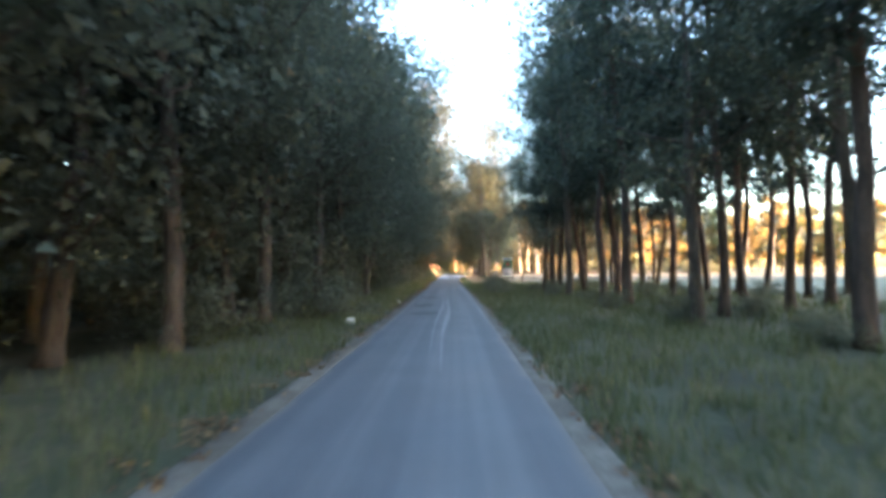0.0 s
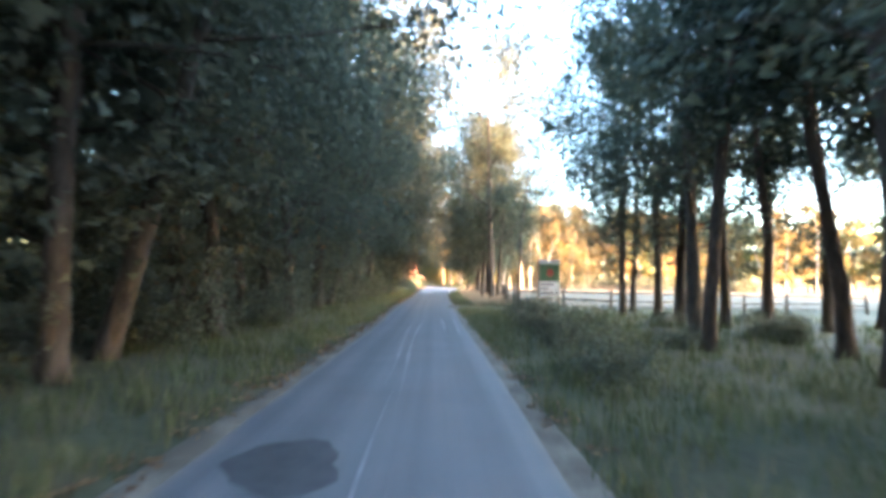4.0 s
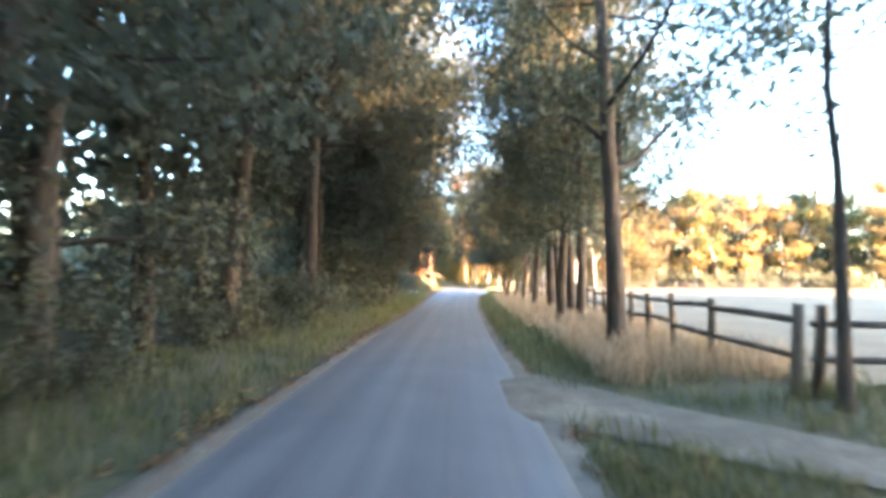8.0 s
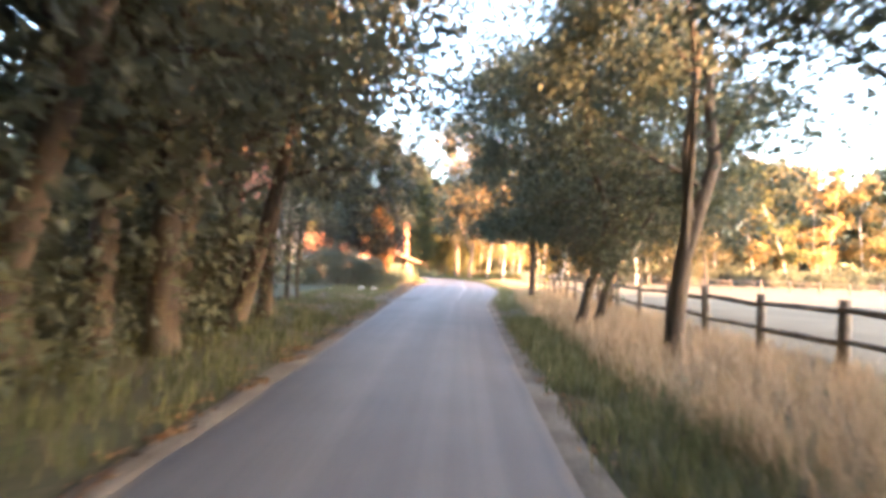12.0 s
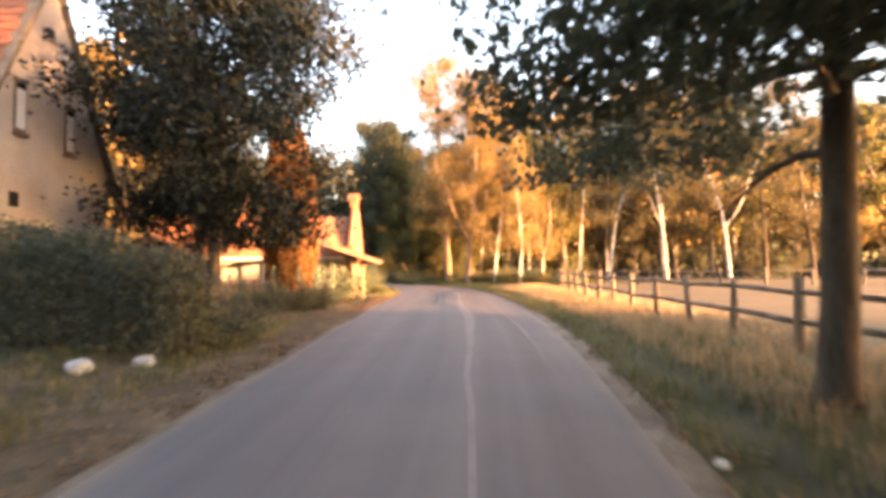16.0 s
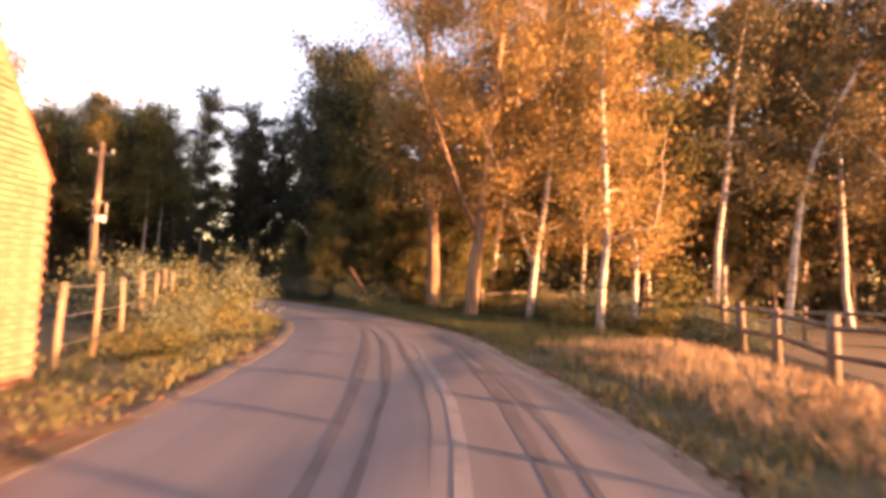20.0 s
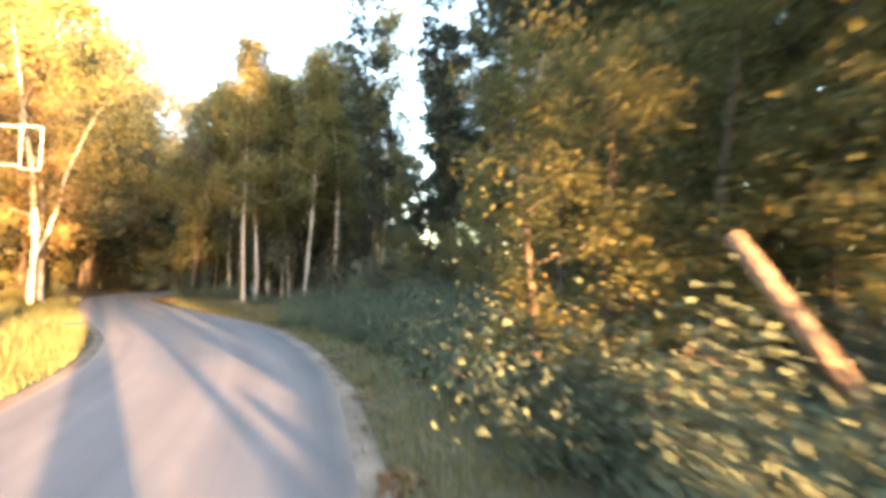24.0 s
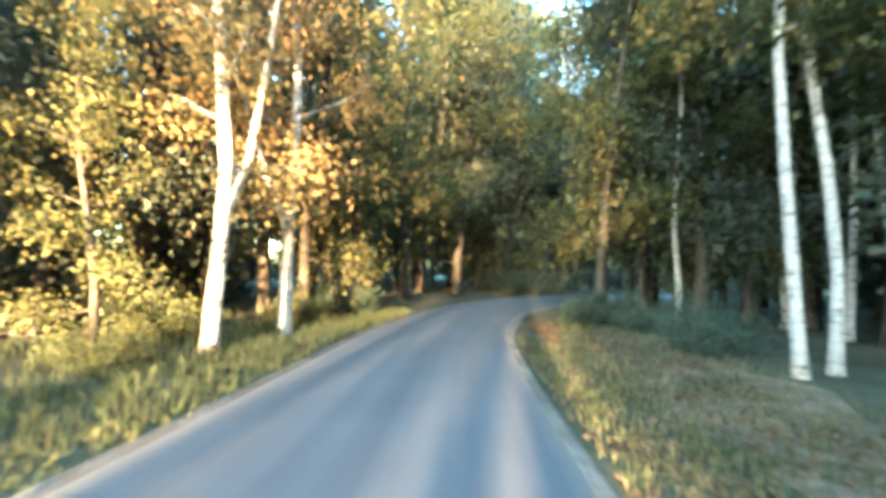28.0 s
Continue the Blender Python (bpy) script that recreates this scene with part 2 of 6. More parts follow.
def asphalt():
    """Worn asphalt: grain, polished wheel tracks and pale streaks along it, dusty edges."""
    m, n, l, b = material("asphalt", 0.62)
    uv = n.new("ShaderNodeUVMap")
    sep = n.new("ShaderNodeSeparateXYZ")
    l.new(uv.outputs[0], sep.inputs[0])
    co = n.new("ShaderNodeTexCoord")
    grain = n.new("ShaderNodeTexNoise")
    grain.inputs["Scale"].default_value, grain.inputs["Detail"].default_value = 60, 3
    l.new(co.outputs["Object"], grain.inputs[0])
    big = n.new("ShaderNodeTexNoise")
    big.inputs["Scale"].default_value, big.inputs["Detail"].default_value = 0.9, 5
    l.new(co.outputs["Object"], big.inputs[0])
    mp = n.new("ShaderNodeMapping")
    mp.inputs["Scale"].default_value = (9.0, 0.10, 1)
    l.new(uv.outputs[0], mp.inputs[0])
    streak = n.new("ShaderNodeTexNoise")
    streak.inputs["Scale"].default_value, streak.inputs["Detail"].default_value = 1.0, 3
    l.new(mp.outputs[0], streak.inputs[0])
    base = ramp(n, [(0.30, (0.080, 0.080, 0.084)), (0.55, (0.115, 0.115, 0.12)), (0.75, (0.15, 0.148, 0.15))])
    s1 = n.new("ShaderNodeMath")
    s1.operation = "MULTIPLY_ADD"
    s1.inputs[1].default_value, s1.inputs[2].default_value = 0.75, 0.12
    l.new(streak.outputs[0], s1.inputs[0])
    s2 = n.new("ShaderNodeMath")
    s2.operation = "MULTIPLY_ADD"
    s2.inputs[1].default_value = 0.35
    l.new(big.outputs[0], s2.inputs[0])
    l.new(s1.outputs[0], s2.inputs[2])
    s3 = n.new("ShaderNodeMath")
    s3.operation = "MULTIPLY_ADD"
    s3.inputs[1].default_value = 0.22
    l.new(grain.outputs[0], s3.inputs[0])
    l.new(s2.outputs[0], s3.inputs[2])
    s4 = n.new("ShaderNodeMath")
    s4.operation = "SUBTRACT"
    s4.inputs[1].default_value = 0.2
    l.new(s3.outputs[0], s4.inputs[0])
    l.new(s4.outputs[0], base.inputs[0])
    # dusty edges
    ed = n.new("ShaderNodeMath")
    ed.operation = "SUBTRACT"
    ed.inputs[1].default_value = 0.5
    l.new(sep.outputs[0], ed.inputs[0])
    ab = n.new("ShaderNodeMath")
    ab.operation = "ABSOLUTE"
    l.new(ed.outputs[0], ab.inputs[0])
    wob = n.new("ShaderNodeMath")
    wob.operation = "MULTIPLY_ADD"
    wob.inputs[1].default_value = 0.10
    l.new(big.outputs[0], wob.inputs[0])
    l.new(ab.outputs[0], wob.inputs[2])
    edge = ramp(n, [(0.50, (0, 0, 0)), (0.56, (1, 1, 1))])
    l.new(wob.outputs[0], edge.inputs[0])
    mix = n.new("ShaderNodeMix")
    mix.data_type = "RGBA"
    l.new(edge.outputs[0], mix.inputs["Factor"])
    l.new(base.outputs[0], mix.inputs["A"])
    mix.inputs["B"].default_value = (0.20, 0.17, 0.135, 1)
    l.new(mix.outputs["Result"], b.inputs["Base Color"])
    bp = n.new("ShaderNodeBump")
    bp.inputs["Strength"].default_value, bp.inputs["Distance"].default_value = 0.35, 0.01
    l.new(grain.outputs[0], bp.inputs["Height"])
    l.new(bp.outputs[0], b.inputs["Normal"])
    b.inputs["Specular IOR Level"].default_value = 0.4
    return m


M_ROAD = asphalt()
M_PATCH = mottled("tar_patch", [(0.3, (0.045, 0.045, 0.048)), (0.7, (0.075, 0.075, 0.078))], 3, 60, 0.6, 0.3)
M_TYRE = mottled("tyre_worn_asphalt", [(0.3, (0.072, 0.071, 0.073)), (0.7, (0.105, 0.104, 0.106))], 2, 40, 0.6, 0.25)
M_STREAK = mottled("polished_streak", [(0.3, (0.14, 0.14, 0.142)), (0.7, (0.22, 0.22, 0.22))], 2, 50, 0.5, 0.2)

# ---------------------------------------------------------------- mesh helpers


def mesh_of(name, verts, faces, mat, smooth=False):
    me = bpy.data.meshes.new(name)
    me.from_pydata([tuple(v) for v in verts], [], [tuple(f) for f in faces])
    me.materials.append(mat)
    if smooth:
        me.polygons.foreach_set("use_smooth", [True] * len(me.polygons))
    me.update()
    return me


def mesh_np(name, verts, quads, mat, smooth=False):
    """A mesh from an array of points and an array of faces with equal corner counts."""
    me = bpy.data.meshes.new(name)
    k = quads.shape[1]
    me.vertices.add(len(verts))
    me.vertices.foreach_set("co", np.ascontiguousarray(verts, dtype=np.float32).ravel())
    me.loops.add(quads.size)
    me.loops.foreach_set("vertex_index", np.ascontiguousarray(quads, dtype=np.int32).ravel())
    me.polygons.add(len(quads))
    me.polygons.foreach_set("loop_start", np.arange(0, quads.size, k, dtype=np.int32))
    me.materials.append(mat)
    if smooth:
        me.polygons.foreach_set("use_smooth", np.ones(len(quads), dtype=bool))
    me.update(calc_edges=True)
    return me


def child(name, me, parent, m=None, label=""):
    ob = new(name, me)
    ob.parent = parent
    if m is not None:
        ob.matrix_basis = m
    if label:
        ob["label"] = label
    return ob


def thing(name, m, label, category, group="", kind="", data=None):
    ob = new(name, data)
    ob.matrix_basis = m
    return tagged(ob, label, category, group, kind)


def box_data(sx, sy, sz, bevel=0.0, x0=0.0, y0=0.0, z0=0.0, jitter=0.0, rng=None):
    """Corner points and faces of a chamfered box centred at x0, y0 that stands on z0."""
    bm = bmesh.new()
    bmesh.ops.create_cube(bm, size=1.0)
    bmesh.ops.scale(bm, vec=(sx, sy, sz), verts=bm.verts)
    if bevel:
        bmesh.ops.bevel(bm, geom=bm.edges[:], offset=bevel, segments=1, affect="EDGES")
    if jitter:
        for v in bm.verts:
            v.co += Vector((rng.uniform(-1, 1), rng.uniform(-1, 1), rng.uniform(-1, 1))) * jitter
    bmesh.ops.translate(bm, vec=(x0, y0, z0 + sz / 2), verts=bm.verts)
    verts = [tuple(v.co) for v in bm.verts]
    for i, v in enumerate(bm.verts):
        v.index = i
    faces = [tuple(v.index for v in f.verts) for f in bm.faces]
    bm.free()
    return verts, faces


def box_mesh(name, sx, sy, sz, mat, bevel=0.01, **kw):
    return mesh_of(name, *box_data(sx, sy, sz, bevel, **kw), mat)


def joined(parts):
    verts, faces = [], []
    for v, f in parts:
        o = len(verts)
        verts += v
        faces += [tuple(i + o for i in q) for q in f]
    return verts, faces


def tube(points, radii, sides=7, cap=True):
    """A tapering tube along points."""
    verts, faces = [], []
    ref = Vector((0.31, 0.95, 0.02)).normalized()
    n = len(points)
    for i, p in enumerate(points):
        d = Vector(points[min(i + 1, n - 1)]) - Vector(points[max(i - 1, 0)])
        d.normalize()
        a = d.cross(ref if abs(d.dot(ref)) < 0.95 else Vector((1, 0, 0))).normalized()
        b = d.cross(a)
        for k in range(sides):
            w = 2 * math.pi * k / sides
            verts.append(tuple(Vector(p) + (a * math.cos(w) + b * math.sin(w)) * radii[i]))
    for i in range(n - 1):
        for k in range(sides):
            faces.append((i * sides + k, i * sides + (k + 1) % sides, (i + 1) * sides + (k + 1) % sides, (i + 1) * sides + k))
    if cap:
        faces.append(tuple(range(sides))[::-1])
        faces.append(tuple((n - 1) * sides + k for k in range(sides)))
    return verts, faces


def leaves_mesh(name, centres, size, mat, rng, long=1.0, up=0.3, hang=0.0, plain=False):
    """Folded four-cornered leaves at the given places, each its own island."""
    n = len(centres)
    nrm = rng.normal(size=(n, 3))
    nrm[:, 2] += up * 2
    nrm /= np.linalg.norm(nrm, axis=1)[:, None] + 1e-9
    t = rng.normal(size=(n, 3))
    t[:, 2] -= hang * 2
    t -= (t * nrm).sum(1)[:, None] * nrm
    t /= np.linalg.norm(t, axis=1)[:, None] + 1e-9
    s = np.cross(nrm, t)
    sz = size * rng.uniform(0.6, 1.35, (n, 1))
    fold = nrm * sz * 0.16
    a = centres - t * sz * 0.5 * long
    c = centres + t * sz * 0.5 * long
    b = centres + s * sz * 0.36 + fold
    d = centres - s * sz * 0.36 + fold
    if plain:
        verts = np.stack([a, b + fold * 0.5, c * 0.6 + d * 0.4], 1).reshape(-1, 3)
        i = np.arange(n)[:, None] * 3
        return mesh_np(name, verts, np.concatenate([i, i + 1, i + 2], 1), mat)
    verts = np.stack([a, b, c, d], 1).reshape(-1, 3)
    i = np.arange(n)[:, None] * 4
    return mesh_np(name, verts, np.concatenate([i, i + 1, i + 2, i + 3], 1), mat)


# ---------------------------------------------------------------- the plan
LEFT = [(-2.6, -60), (-2.5, 0), (-2.5, 10), (-2.3, 21), (-2.2, 36), (-2.05, 44), (-2.2, 53), (-2.15, 62), (-1.95, 72), (-1.9, 88), (-1.85, 97),
        (-1.75, 105), (-1.2, 111), (-1.3, 116), (-2.1, 120.3), (-3.4, 123), (-5.4, 125.7), (-8.3, 128.5), (-11.5, 131.1), (-15, 133.0), (-18.5, 134.2),
        (-22, 135.5), (-25, 136.7), (-31, 139), (-37, 142.3), (-42, 146.6), (-46, 153), (-48, 162)]
RIGHT = [(0.4, -60), (0.45, 0), (0.5, 10), (0.7, 21), (0.85, 36), (0.8, 44), (0.9, 53), (0.95, 62), (1.15, 72), (2.0, 87.6), (2.7, 92), (3.3, 96),
         (3.75, 101), (3.8, 107), (3.75, 112), (3.1, 116), (2.6, 119.3), (0.85, 122.8), (-1.1, 126.0), (-4.2, 129.4), (-7.2, 132.4), (-10, 134.5),
         (-13.4, 136.6), (-17, 137.9), (-21.7, 139.3), (-25, 140.3), (-30, 142.0), (-34.5, 144.6), (-38.5, 148.6), (-41.8, 154.5), (-43.5, 162)]


def resample(line, n):
    """n points spread along a smoothed line."""
    p = np.array(line, float)
    s = np.r_[0, np.cumsum(np.hypot(*np.diff(p, axis=0).T))]
    u = np.linspace(0, s[-1], n)
    q = np.stack([np.interp(u, s, p[:, 0]), np.interp(u, s, p[:, 1])], 1)
    for _ in range(3):
        q[1:-1] = (q[:-2] + 2 * q[1:-1] + q[2:]) / 4
    return q


NR = 300
EDGE_L, EDGE_R = resample(LEFT, NR), resample(RIGHT, NR)
MID = (EDGE_L + EDGE_R) / 2
HALF = np.hypot(*(EDGE_R - EDGE_L).T) / 2


HALF_ROAD = np.array([(np.hypot(*(EDGE_L - m).T).min() + np.hypot(*(EDGE_R - m).T).min()) / 2 for m in MID])


def off_road(x, y):
    """How far a place lies outside the road's edge."""
    d = np.hypot(MID[:, 0] - x, MID[:, 1] - y)
    i = int(np.argmin(d))
    return float(d[i] - HALF_ROAD[i])


def ground_z(x, y):
    o = off_road(x, y)
    k = min(max((o - 0.3) / 3.0, 0.0), 1.0)
    k = k * k * (3 - 2 * k)
    far = min(max((o - 4) / 8, 0), 1)
    return -0.03 + k * (0.10 + 0.10 * (1 - far) * noise.noise((x * 0.35, y * 0.35, 0.3)))


def spread(lo, hi, fine_lo, fine_hi, step, coarse):
    a = list(np.arange(fine_lo, fine_hi, step))
    x = fine_lo
    s = step
    while x > lo:
        s = min(s * 1.35, coarse)
        x -= s
        a.insert(0, x)
    x = fine_hi
    s = step
    while x < hi:
        s = min(s * 1.35, coarse)
        a.append(x)
        x += s
    return a


GX, GY = spread(-900, 900, -36, 14, 0.9, 90), spread(-700, 1100, -8, 166, 0.9, 90)
gv = [(x, y, ground_z(x, y)) for y in GY for x in GX]
nx = len(GX)
gf = [(j * nx + i, j * nx + i + 1, (j + 1) * nx + i + 1, (j + 1) * nx + i) for j in range(len(GY) - 1) for i in range(nx - 1)]
ground = thing("ground", Matrix(), "leafy brown and green ground under the trees", "ground", kind="structure", data=mesh_of("ground", gv, gf, M_GROUND, True))

# the road, with a slight crown
cols = 9
rv, rf, ruv = [], [], []
length = np.r_[0, np.cumsum(np.hypot(*np.diff(MID, axis=0).T))]
for i in range(NR):
    for k in range(cols):
        u = k / (cols - 1)
        p = EDGE_L[i] * (1 - u) + EDGE_R[i] * u
        wob = 0.07 * noise.noise((length[i] * 0.9, 3.0 if k == 0 else 9.0, 0)) if k in (0, cols - 1) else 0.0
        rv.append((p[0] + wob, p[1], 0.012 + 0.035 * (1 - (2 * u - 1) ** 2) - (0.022 if k in (0, cols - 1) else 0)))
        ruv.append((u, length[i] / 3.0))
for i in range(NR - 1):
    for k in range(cols - 1):
        a = i * cols + k
        rf.append((a, a + 1, a + cols + 1, a + cols))
road_me = mesh_of("road", rv, rf, M_ROAD, True)
uvl = road_me.uv_layers.new(name="UVMap")
for lp in road_me.loops:
    uvl.data[lp.index].uv = ruv[lp.vertex_index]
road = thing("road", Matrix(), "narrow worn grey asphalt lane without markings", "road", kind="structure", data=road_me)


def ribbon(name, pts_a, pts_b, mat, label, z=0.0, n=6, wob=0.2, category="verge"):
    """A strip of ground between two lines."""
    v, f = [], []
    for i, (a, b) in enumerate(zip(pts_a, pts_b)):
        for k in range(n):
            u = k / (n - 1)
            p = a * (1 - u) + b * u
            if k in (0, n - 1):
                p = p + (b - a) / (np.linalg.norm(b - a) + 1e-6) * wob * noise.noise((i * 0.37, k * 3.1, 1.7))
            v.append((p[0], p[1], ground_z(p[0], p[1]) + z - (0.05 if k == n - 1 else 0.02 if k == 0 else 0.0)))
    for i in range(len(pts_a) - 1):
        for k in range(n - 1):
            a = i * n + k
            f.append((a, a + 1, a + n + 1, a + n))
    return thing(name, Matrix(), label, category, kind="structure", data=mesh_of(name, v, f, mat, True))


side = (EDGE_R - EDGE_L) / (2 * HALF[:, None])
ribbon("verge_strip", EDGE_L + side * 0.12, EDGE_L - side * 0.34, M_SAND, "strip of sand and fallen leaves beside the lane", 0.025)
ribbon("verge_strip", EDGE_R - side * 0.12, EDGE_R + side * 0.3, M_SAND, "strip of sand and fallen leaves beside the lane", 0.025)

# the side track to the field, and the sandy pull-in by the last bend
TRACK = [(0.4, 54.4), (1.3, 53.6), (2.2, 52.8), (3.4, 51.5), (5.5, 50.1), (9.0, 48.9), (14.0, 48.2)]
tp = resample(TRACK, 30)
tn = np.gradient(tp, axis=0)
tn = np.stack([-tn[:, 1], tn[:, 0]], 1) / np.hypot(*tn.T)[:, None]
TRACK_LINE = tp
wd = (0.32 + 1.05 * np.linspace(1, 0, 30) ** 5)[:, None]
ribbon("side_track", tp - tn * wd, tp + tn * wd, M_TRACK, "pale sandy track that leaves the lane for the field", 0.05, 7, 0.15, "track")
TRACK2 = [(-18.2, 134.0), (-21, 133.3), (-26, 131.4), (-34, 127.0)]
tp = resample(TRACK2, 24)
tn = np.gradient(tp, axis=0)
tn = np.stack([-tn[:, 1], tn[:, 0]], 1) / np.hypot(*tn.T)[:, None]
TRACK_LINE = np.concatenate([TRACK_LINE, tp])
ribbon("side_track", tp - tn * 0.7, tp + tn * 0.7, M_SAND, "pale sandy forest track in the grass", 0.02, 7, 0.2, "track")
tp = resample([(-17.5, 140.2), (-20.5, 141.3), (-25, 142.3), (-29, 144.5)], 24)
tn = np.gradient(tp, axis=0)
tn = np.stack([-tn[:, 1], tn[:, 0]], 1) / np.hypot(*tn.T)[:, None]
ribbon("bare_ground", tp - tn * 1.3, tp + tn * 0.9, M_EARTH, "bare ground with fallen leaves under the birches", 0.02, 9, 0.9, "ground")
ribbon("yard_ground", resample([(-1.75, 81), (-1.7, 87), (-1.6, 97), (-1.5, 108), (-1.1, 111.5)], 40), resample([(-3.6, 81), (-6.0, 86), (-6.5, 97), (-2.4, 106), (-2.6, 111.5)], 40), M_EARTH, "bare brown ground with leaves before the house", 0.035, 8, 0.3, "ground")

# the open field
FENCE = [(4.3, 53.9), (4.2, 55.6), (4.35, 57.0), (5.0, 62.0), (5.6, 68.0), (6.0, 75.0), (6.0, 80.0), (6.0, 88.0), (6.3, 93.0), (6.6, 98.0), (6.8, 102.5), (7.1, 107.5), (7.6, 112.6), (8.6, 116.6), (10.0, 120.5)]
fl = resample(FENCE, 60)
fv, ff = [], []
for i, (x, y) in enumerate(fl):
    for k in range(40):
        u = (k / 39) ** 1.8
        X, Y = x + 0.2 + u * 130, y + u * 18
        fv.append((X, Y, 0.15 - (0.14 if k == 0 else 0)))
for i in range(len(fl) - 1):
    for k in range(39):
        a = i * 40 + k
        ff.append((a, a + 1, a + 41, a + 40))
field = thing("field", Matrix(), "open meadow of short dry grass in low sun", "field", kind="structure", data=mesh_of("field", fv, ff, M_FIELD, True))

# patches and polished streaks on the asphalt


def road_z(x, y):
    d = np.hypot(MID[:, 0] - x, MID[:, 1] - y)
    i = int(np.argmin(d))
    u = d[i] / HALF_ROAD[i]
    return 0.012 + 0.035 * max(1 - u * u, 0)


def blot(name, x, y, rx, ry, mat, label, seed, turn=0.0):
    r = random.Random(seed)
    v, f = [(x, y, road_z(x, y) + 0.006)], []
    n = 22
    ph = [r.uniform(0, 6.28) for _ in range(3)]
    for k in range(n):
        a = 2 * math.pi * k / n
        q = 1 + 0.16 * math.sin(2 * a + ph[0]) + 0.1 * math.sin(3 * a + ph[1]) + 0.06 * math.sin(7 * a + ph[2])
        dx, dy = math.cos(a) * rx * q, math.sin(a) * ry * q
        px_, py_ = x + dx * math.cos(turn) - dy * math.sin(turn), y + dx * math.sin(turn) + dy * math.cos(turn)
        v.append((px_, py_, road_z(px_, py_) + 0.005))
        f.append((0, k + 1, (k + 1) % n + 1))
    return thing(name, Matrix(), label, "road patch", kind="structure", data=mesh_of(name, v, f, mat))


for x, y, rx, ry, s in ((-1.25, 22.9, 0.5, 0.55, 1), (-1.5, 26.3, 0.4, 0.7, 2), (-1.3, 88.6, 0.55, 0.5, 3), (-1.6, 87.4, 0.7, 0.3, 4), (-1.4, 31.5, 0.5, 0.5, 5)):
    blot("tar_patch", x, y, rx, ry, M_PATCH, "dark tar patch in the worn asphalt", s)


def streak(x0, y0, y1, w, seed, mat=M_STREAK, label="pale polished streak along the worn asphalt"):
    r = random.Random(seed)
    v, f = [], []
    n = 24
    for i in range(n):
        y = y0 + (y1 - y0) * i / (n - 1)
        j = int(np.argmin(abs(MID[:, 1] - y)))
        cx = x0 + (MID[j, 0] - MID[int(np.argmin(abs(MID[:, 1] - y0))), 0]) + 0.05 * math.sin(y * 0.5 + seed)
        ww = w * (0.75 + 0.25 * math.sin(i * 0.6 + seed)) * min(1.0, i / 8 + 0.03, (n - 1 - i) / 8 + 0.03)
        for k in (-1, 1):
            v.append((cx + k * ww / 2, y, road_z(cx, y) + 0.005))
        if i:
            a = 2 * i
            f.append((a - 2, a - 1, a + 1, a))
    return thing("road_streak", Matrix(), label, "road streak", kind="structure", data=mesh_of("road_streak", v, f, mat))


for x0, y0, y1, w, s in ((-0.95, 15, 34, 0.10, 1), (-0.72, 14, 31, 0.14, 2), (-0.95, 34, 43, 0.07, 3), (-0.72, 33, 45, 0.08, 4), (0.45, 40, 47, 0.07, 5), (0.05, 41, 46, 0.10, 6),
                         (0.55, 20, 28, 0.07, 7), (0.75, 88, 119, 0.28, 8), (2.3, 93, 107, 0.07, 9)):
    streak(x0, y0, y1, w, s)
for x0, y0, y1, w, s in ((0.55, 103, 121, 0.13, 11), (0.95, 105, 122, 0.10, 12), (2.35, 104, 120, 0.12, 13), (2.75, 108, 121, 0.16, 14), (1.6, 110, 122, 0.08, 15)):
    streak(x0, y0, y1, w * 1.5, s, M_TYRE, "dark tyre mark along the worn asphalt")

# ---------------------------------------------------------------- trees


def limb(start, heading, length, r0, rng, segs=5, wander=0.22, rise=0.0, tip=0.15):
    pts, rad = [Vector(start)], [r0]
    d = Vector(heading).normalized()
    for i in range(segs):
        d = (d + Vector(rng.normal(0, wander, 3)) + Vector((0, 0, rise))).normalized()
        pts.append(pts[-1] + d * (length / segs))
        rad.append(r0 * (1 - (1 - tip) * (i + 1) / segs))
    return pts, rad


